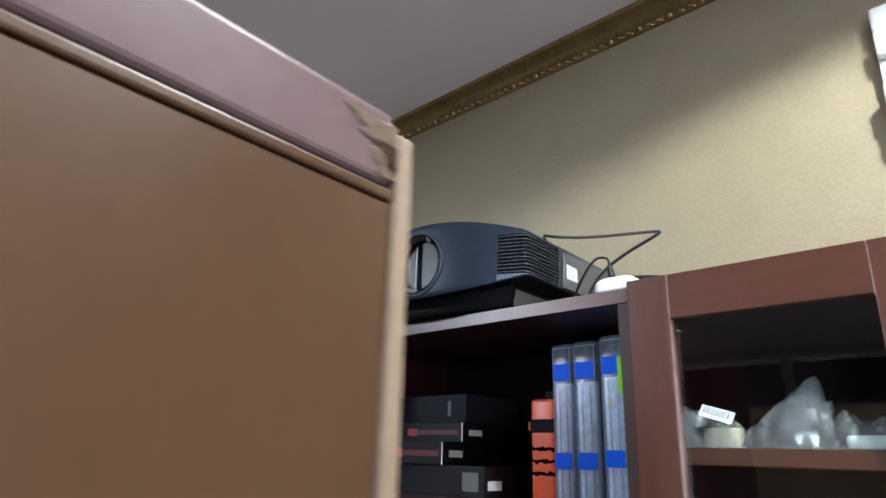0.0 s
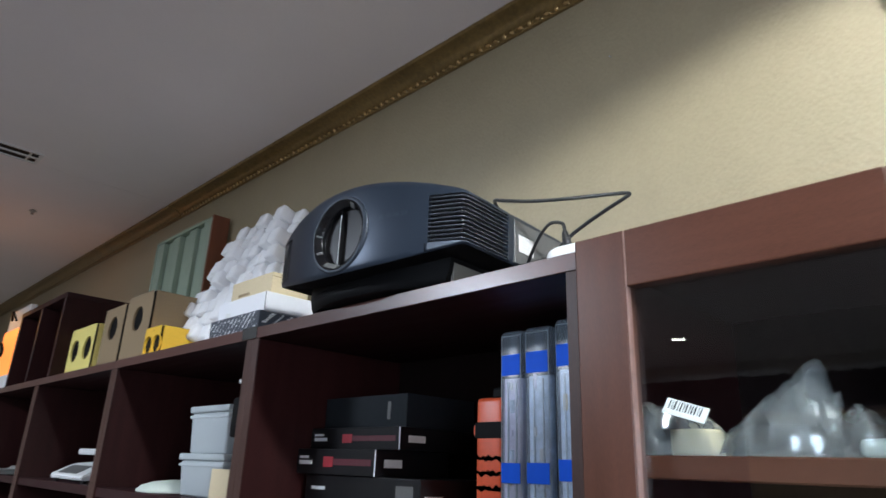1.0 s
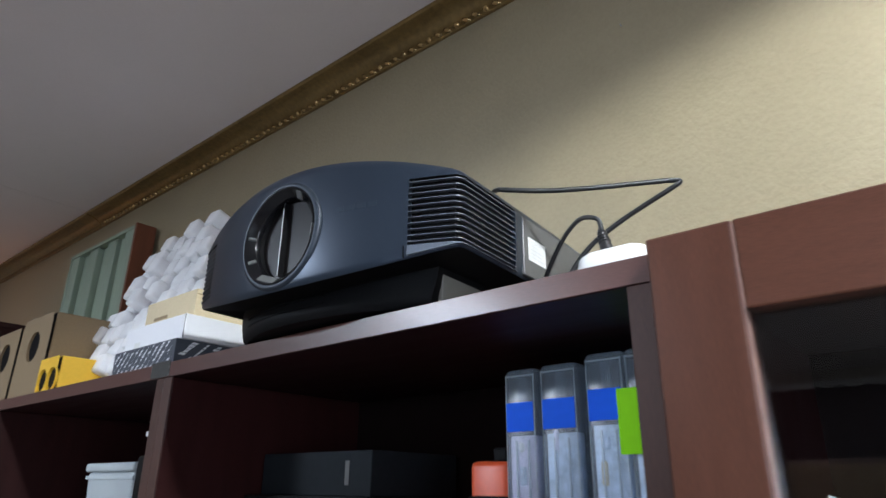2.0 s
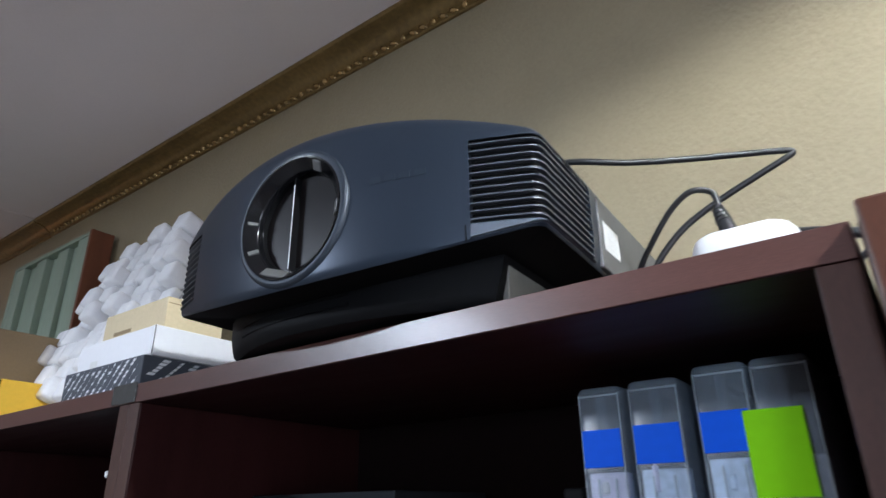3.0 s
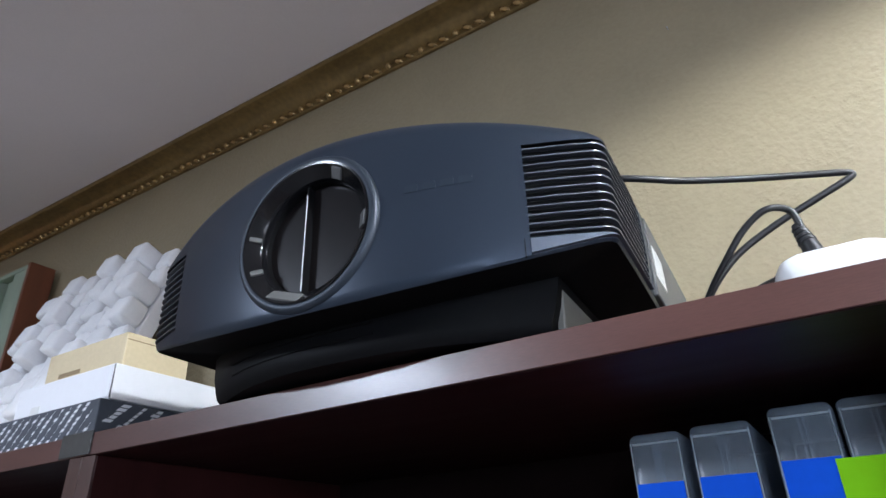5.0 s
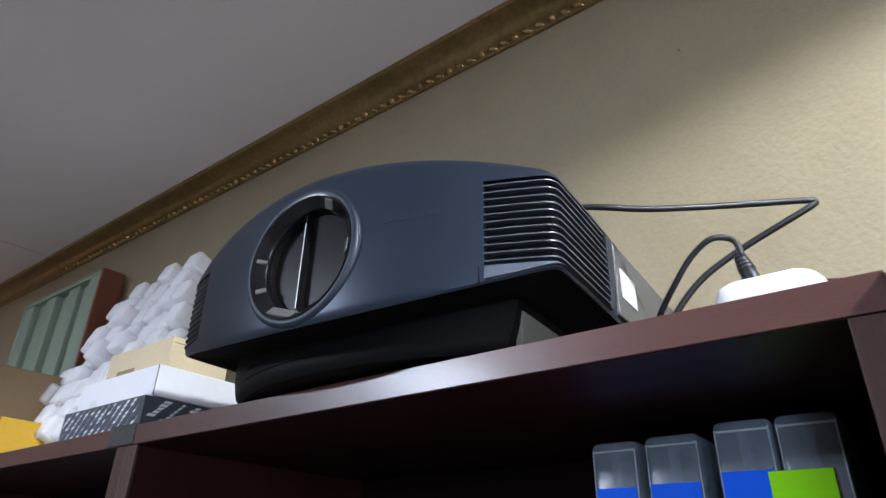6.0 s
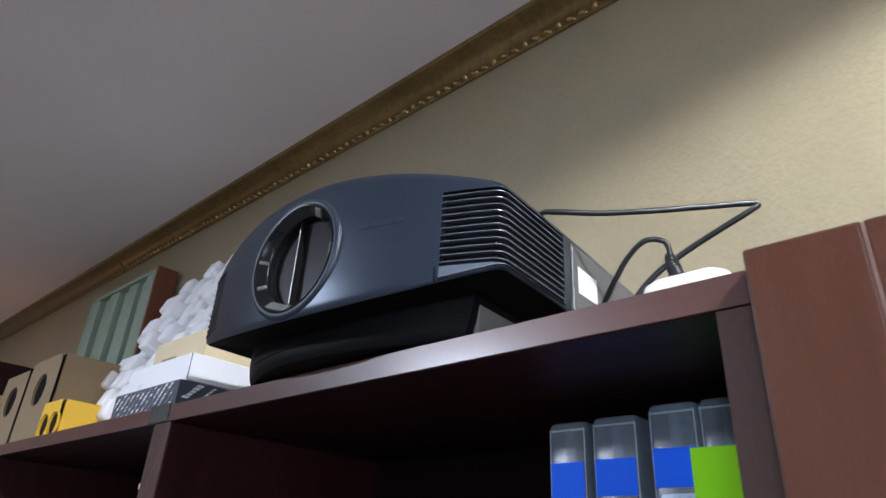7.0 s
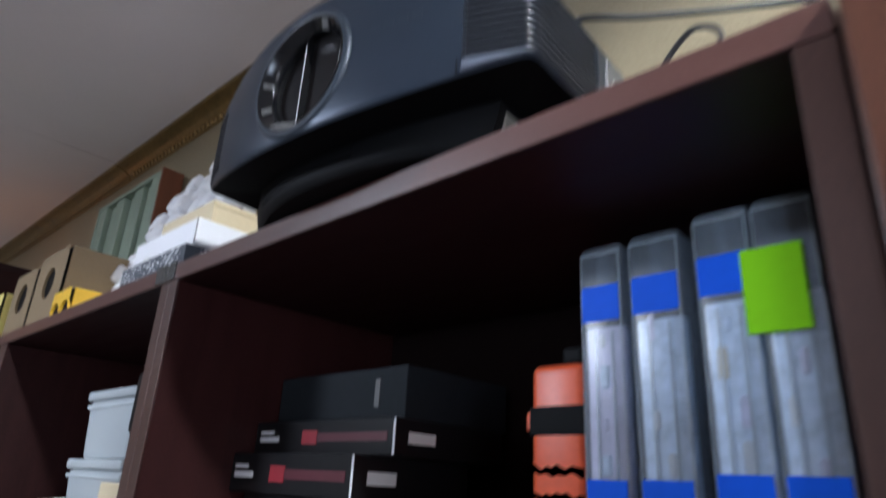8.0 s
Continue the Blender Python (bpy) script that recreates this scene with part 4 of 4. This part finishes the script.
solid("power_cable", tube_bm([(-0.5065, 0.9271, 1.8671), (-0.5101, 0.9262, 1.8805), (-0.5235, 0.919, 1.8823), (-0.5397, 0.9208, 1.8733), (-0.554, 0.9235, 1.8581), (-0.571, 0.9298, 1.8384), (-0.5844, 0.937, 1.8178), (-0.5898, 0.9459, 1.8045), (-0.575, 0.985, 1.8045), (-0.56, 1.04, 1.8045)], 0.0024), RUBBER, "black power cable looping from the plug to the shelf", "cable", smooth=60)
solid("projector_cable", tube_bm([(-0.740, 1.110, 1.9835), (-0.700, 1.030, 1.9750), (-0.655, 0.955, 1.9600), (-0.628, 0.926, 1.9480), (-0.609, 0.920, 1.9400), (-0.575, 0.942, 1.9370), (-0.534, 0.970, 1.9385),
      (-0.490, 1.002, 1.9430), (-0.465, 1.019, 1.9450), (-0.458, 1.023, 1.9430),
      (-0.466, 1.020, 1.937), (-0.490, 1.016, 1.926), (-0.525, 1.012, 1.910), (-0.556, 1.006, 1.890), (-0.580, 1.000, 1.862), (-0.592, 0.996, 1.835), (-0.594, 1.000, 1.812),
      (-0.570, 1.06, 1.806)], 0.0029), RUBBER, "black cable bent in a long loop behind the projector", "cable", smooth=60)
solid("flat_cable", tube_bm([(-0.540, 1.010, 1.8055), (-0.563, 0.990, 1.812), (-0.564, 0.978, 1.828), (-0.545, 0.972, 1.844), (-0.505, 0.972, 1.853), (-0.470, 0.975, 1.852), (-0.435, 0.982, 1.846), (-0.40, 0.995, 1.834), (-0.36, 1.04, 1.812), (-0.30, 1.08, 1.8055)], 0.0042), RUBBER, "black cable lying over the power tap", "cable", smooth=60)
solid("short_cable", tube_bm([(-0.640, 1.120, 1.8700), (-0.615, 1.100, 1.8560), (-0.594, 1.060, 1.8300), (-0.585, 1.020, 1.8080), (-0.560, 0.995, 1.8045)], 0.0026), RUBBER, "short black cable from the projector's rear", "cable", smooth=60)
solid("thin_cable", tube_bm([(-0.43, 0.93, 1.806), (-0.40, 0.925, 1.826), (-0.365, 0.93, 1.824), (-0.33, 0.93, 1.830), (-0.29, 0.95, 1.812), (-0.25, 1.0, 1.805)], 0.0022), RUBBER, "thin black cable on the cabinet top", "cable", smooth=60)

# smoky tape over the joint of two cabinets
tape = solid("joint_tape", box_bm(-1.193, -1.140, FRONT - 0.0036, FRONT - 0.0024, UNDER + 0.001, TOP + 0.002, 0.0004, 1), PALETAPE, "smoky tape strip over the joint of two cabinets", "tape")


# ---- clear bags behind the glass door ----
def bag(x, y, d, ridge, seed, label, crumple=1.0):
    """A crumpled clear bag, draped over a ridge line of (x, z) corners."""
    noise.seed_set(seed)
    b = thing("clear_bag", label, "plastic bag", pose(x, y, 1.577), "clear bags")
    bm = bmesh.new()
    n, m = 22, 15
    x0, x1 = ridge[0][0], ridge[-1][0]
    rows = []
    for i in range(n + 1):
        u = x0 + (x1 - x0) * i / n
        for (a, za), (c, zc) in zip(ridge, ridge[1:]):
            if a <= u <= c:
                z = za + (zc - za) * (u - a) / max(c - a, 1e-6)
                break
        row = []
        for k in range(m + 1):
            v = math.pi * k / m
            depth = d * (0.45 + 0.55 * math.sin(math.pi * min(max(i / n, 0.04), 0.96)))
            p = Vector((u, -depth * math.cos(v), z * math.sin(v) ** 1.7))
            q = Vector((p.x * 1.0, p.y * 1.0, p.z * 0.7)) * 30
            c = abs(noise.noise(q)) * 0.017 + abs(noise.noise(q * 2.3 + Vector((5, 2, 9)))) * 0.009 - 0.006
            c *= crumple
            w = min(1.0, math.sin(v) * 2) * min(1.0, z / 0.02)
            p += Vector((0.35 * c, -math.cos(v) * c, math.sin(v) * c)) * w
            row.append(bm.verts.new((p.x, p.y, max(p.z, 0.0003))))
        rows.append(row)
    for a, c in zip(rows, rows[1:]):
        for k in range(m):
            bm.faces.new((a[k], a[k + 1], c[k + 1], c[k]))
    part("film", bm, FILM, b, "crumpled clear film", smooth=9)
    noise.seed_set(1)
    return b


b = bag(-0.335, 0.882, 0.036, [(-0.066, 0.004), (-0.060, 0.046), (-0.052, 0.056), (-0.020, 0.048), (0.018, 0.036), (0.030, 0.020), (0.036, 0.003)], 3, "crumpled clear bag with a barcode label and tan roll inside")
bm = box_bm(-0.021, 0.021, -0.0004, 0.0004, -0.008, 0.008)
bm.transform(pose(0.012, -0.038, 0.041, -25, 17, 0))
lab = part("label", bm, LABEL, b, "white barcode label")
for k, (w, s) in enumerate(zip((6, 3, 8, 4, 6, 3, 7, 4, 5, 7, 3, 6), (0, 10, 17, 29, 37, 47, 54, 65, 73, 82, 93, 100))):
    x = -0.017 + s * 0.00031
    bm = box_bm(x, x + w * 0.0002, -0.0009, -0.0004, -0.003, 0.0065)
    bm.transform(pose(0.012, -0.038, 0.041, -25, 17, 0))
    part("code_bar", bm, BLACKP, lab)
part("roll", lathe_bm([(0.011, 0.0), (0.024, 0.0), (0.0245, 0.002), (0.0245, 0.022), (0.024, 0.024), (0.011, 0.024), (0.011, 0.0)], 32, m=pose(0.004, 0, 0.001)), CARD, b, "tan tape roll", smooth=40)
b = bag(-0.250, 0.882, 0.034, [(-0.056, 0.004), (-0.050, 0.022), (-0.036, 0.032), (0.020, 0.078), (0.028, 0.085), (0.036, 0.080), (0.044, 0.066), (0.048, 0.030), (0.050, 0.003)], 8, "clear bag with a pulled-up corner and a dark object inside", 0.8)
part("object", box_bm(-0.030, 0.030, -0.016, 0.02, 0.001, 0.028, 0.006, 3), DARKCARD, b, "dark grey object in the bag", smooth=40)
b = bag(-0.150, 0.882, 0.040, [(-0.070, 0.004), (-0.062, 0.026), (-0.040, 0.044), (-0.022, 0.036), (0.010, 0.034), (0.036, 0.028), (0.050, 0.012), (0.056, 0.003)], 12, "crumpled clear bag with pale contents", 1.0)
part("object", box_bm(-0.040, 0.030, -0.012, 0.02, 0.001, 0.016, 0.005, 3), PALEGREEN, b, "pale object in the bag", smooth=40)

# ---- far end: glowing lamp panel, ceiling fittings ----
lampob = thing("lamp_panel", "amber glowing lamp panel with a pale foot and dark wire ornament", "lamp", pose(-3.32, 0.875, TOP))
part("panel", box_bm(-0.17, 0.17, 0.0, 0.03, 0.06, 0.27, 0.004, 2), AMBER, lampob, "amber glowing panel")
part("foot", box_bm(-0.18, 0.18, -0.02, 0.04, 0.0, 0.06, 0.004, 2), WHITEP, lampob, "pale foot")
part("top", box_bm(-0.15, 0.17, 0.004, 0.03, 0.27, 0.36, 0.004, 2), FROST, lampob)
part("wire", tube_bm([(-0.10, -0.03, 0.09), (-0.06, -0.035, 0.19), (0.0, -0.035, 0.20), (0.03, -0.03, 0.16), (-0.02, -0.035, 0.13), (-0.07, -0.03, 0.15)], 0.006), BLACKP, lampob, smooth=60)
part("wire", tube_bm([(0.02, -0.02, 0.30), (0.06, -0.03, 0.33), (0.10, -0.02, 0.29)], 0.005), BLACKP, lampob, smooth=60)
lamp("amber_lamp", "POINT", 0.6, pose(-3.40, 0.79, TOP + 0.30), (1.0, 0.42, 0.08)).data.shadow_soft_size = 0.06

nail = solid("wall_nail", lathe_bm([(0.0003, -0.006), (0.0012, -0.006), (0.0014, -0.005), (0.0008, -0.0045), (0.0008, 0.002)], 10, m=pose(-0.581, WALL, 2.343, -90, 0, 0)), METAL, "small bright nail head in the wall", "nail")
slot = thing("ceiling_vent", "white slot air vent let into the ceiling with dark slots", "air vent", pose(-2.535, 0.66, CEIL))
for a, c in (((-0.052, -0.044), "rim"), ((0.044, 0.052), "rim"), ((-0.004, 0.004), "bar")):
    part(c, box_bm(*a, -1.3, 0.0, -0.006, 0.004, 0.001, 1), ZINC, slot)
part("rim", box_bm(-0.052, 0.052, 0.0, 0.010, -0.006, 0.004, 0.001, 1), ZINC, slot)
part("slot", box_bm(-0.044, 0.044, -1.3, 0.0, -0.0015, -0.0005), BLACKP, slot, "dark slot")
for k in range(9):
    part("vane", box_bm(-0.042, 0.042, -0.03 - k * 0.14, -0.024 - k * 0.14, -0.005, -0.0016), ZINC, slot)
sp = thing("sprinkler", "small dark ceiling sprinkler", "sprinkler", pose(-3.13, 0.795, CEIL))
part("rose", cyl_bm(0.016, 0.012, -0.004, 0.0, 20), METAL, sp)
part("head", cyl_bm(0.006, 0.004, -0.020, -0.004, 12), METAL, sp)

pl = thing("ceiling_light_panel", "square flat ceiling light panel, switched on", "ceiling light", pose(*PANEL_LIGHT, CEIL))
bm = bmesh.new()
for a in ((-0.30, 0.30, -0.30, -0.285), (-0.30, 0.30, 0.285, 0.30), (-0.30, -0.285, -0.285, 0.285), (0.285, 0.30, -0.285, 0.285)):
    box_bm(*a, -0.010, 0.0, bm=bm)
part("frame", bm, WHITEP, pl)
part("diffuser", box_bm(-0.285, 0.285, -0.285, 0.285, -0.006, -0.001), PANELGLOW, pl, "glowing diffuser")
for lx, ly in DOWNLIGHTS:
    d = thing("downlight", "round recessed ceiling downlight, switched on", "downlight", pose(lx, ly, CEIL), "ceiling downlights")
    part("trim", lathe_bm([(0.058, -0.001), (0.060, -0.005), (0.072, -0.005), (0.075, 0.0)], 32), WHITEP, d, smooth=40)
    part("glass", cyl_bm(0.058, 0.058, -0.003, -0.0012, 32), GLOW, d, "glowing glass")
# dark curtains along the far wall
for k in range(3):
    c = thing("curtain", "dark pleated curtain hanging to the floor", "curtain", pose(-3.2 + k * 1.55, SOUTH + 0.10, 0), "dark curtains")
    bm = bmesh.new()
    top_row, low_row = [], []
    for i in range(61):
        x = i * 0.024
        y = 0.035 * math.sin(i * 0.9) + 0.012 * math.sin(i * 0.37 + k)
        top_row.append(bm.verts.new((x, y, CEIL - 0.14)))
        low_row.append(bm.verts.new((x, y * 1.25, 0.01)))
    for i in range(60):
        bm.faces.new((top_row[i], top_row[i + 1], low_row[i + 1], low_row[i]))
    bmesh.ops.solidify(bm, geom=bm.faces[:], thickness=0.004)
    part("cloth", bm, CURTAIN, c, smooth=60)
    part("rail", box_bm(0, 1.44, -0.02, 0.02, CEIL - 0.15, CEIL - 0.10, 0.004, 2), ZINC, c)
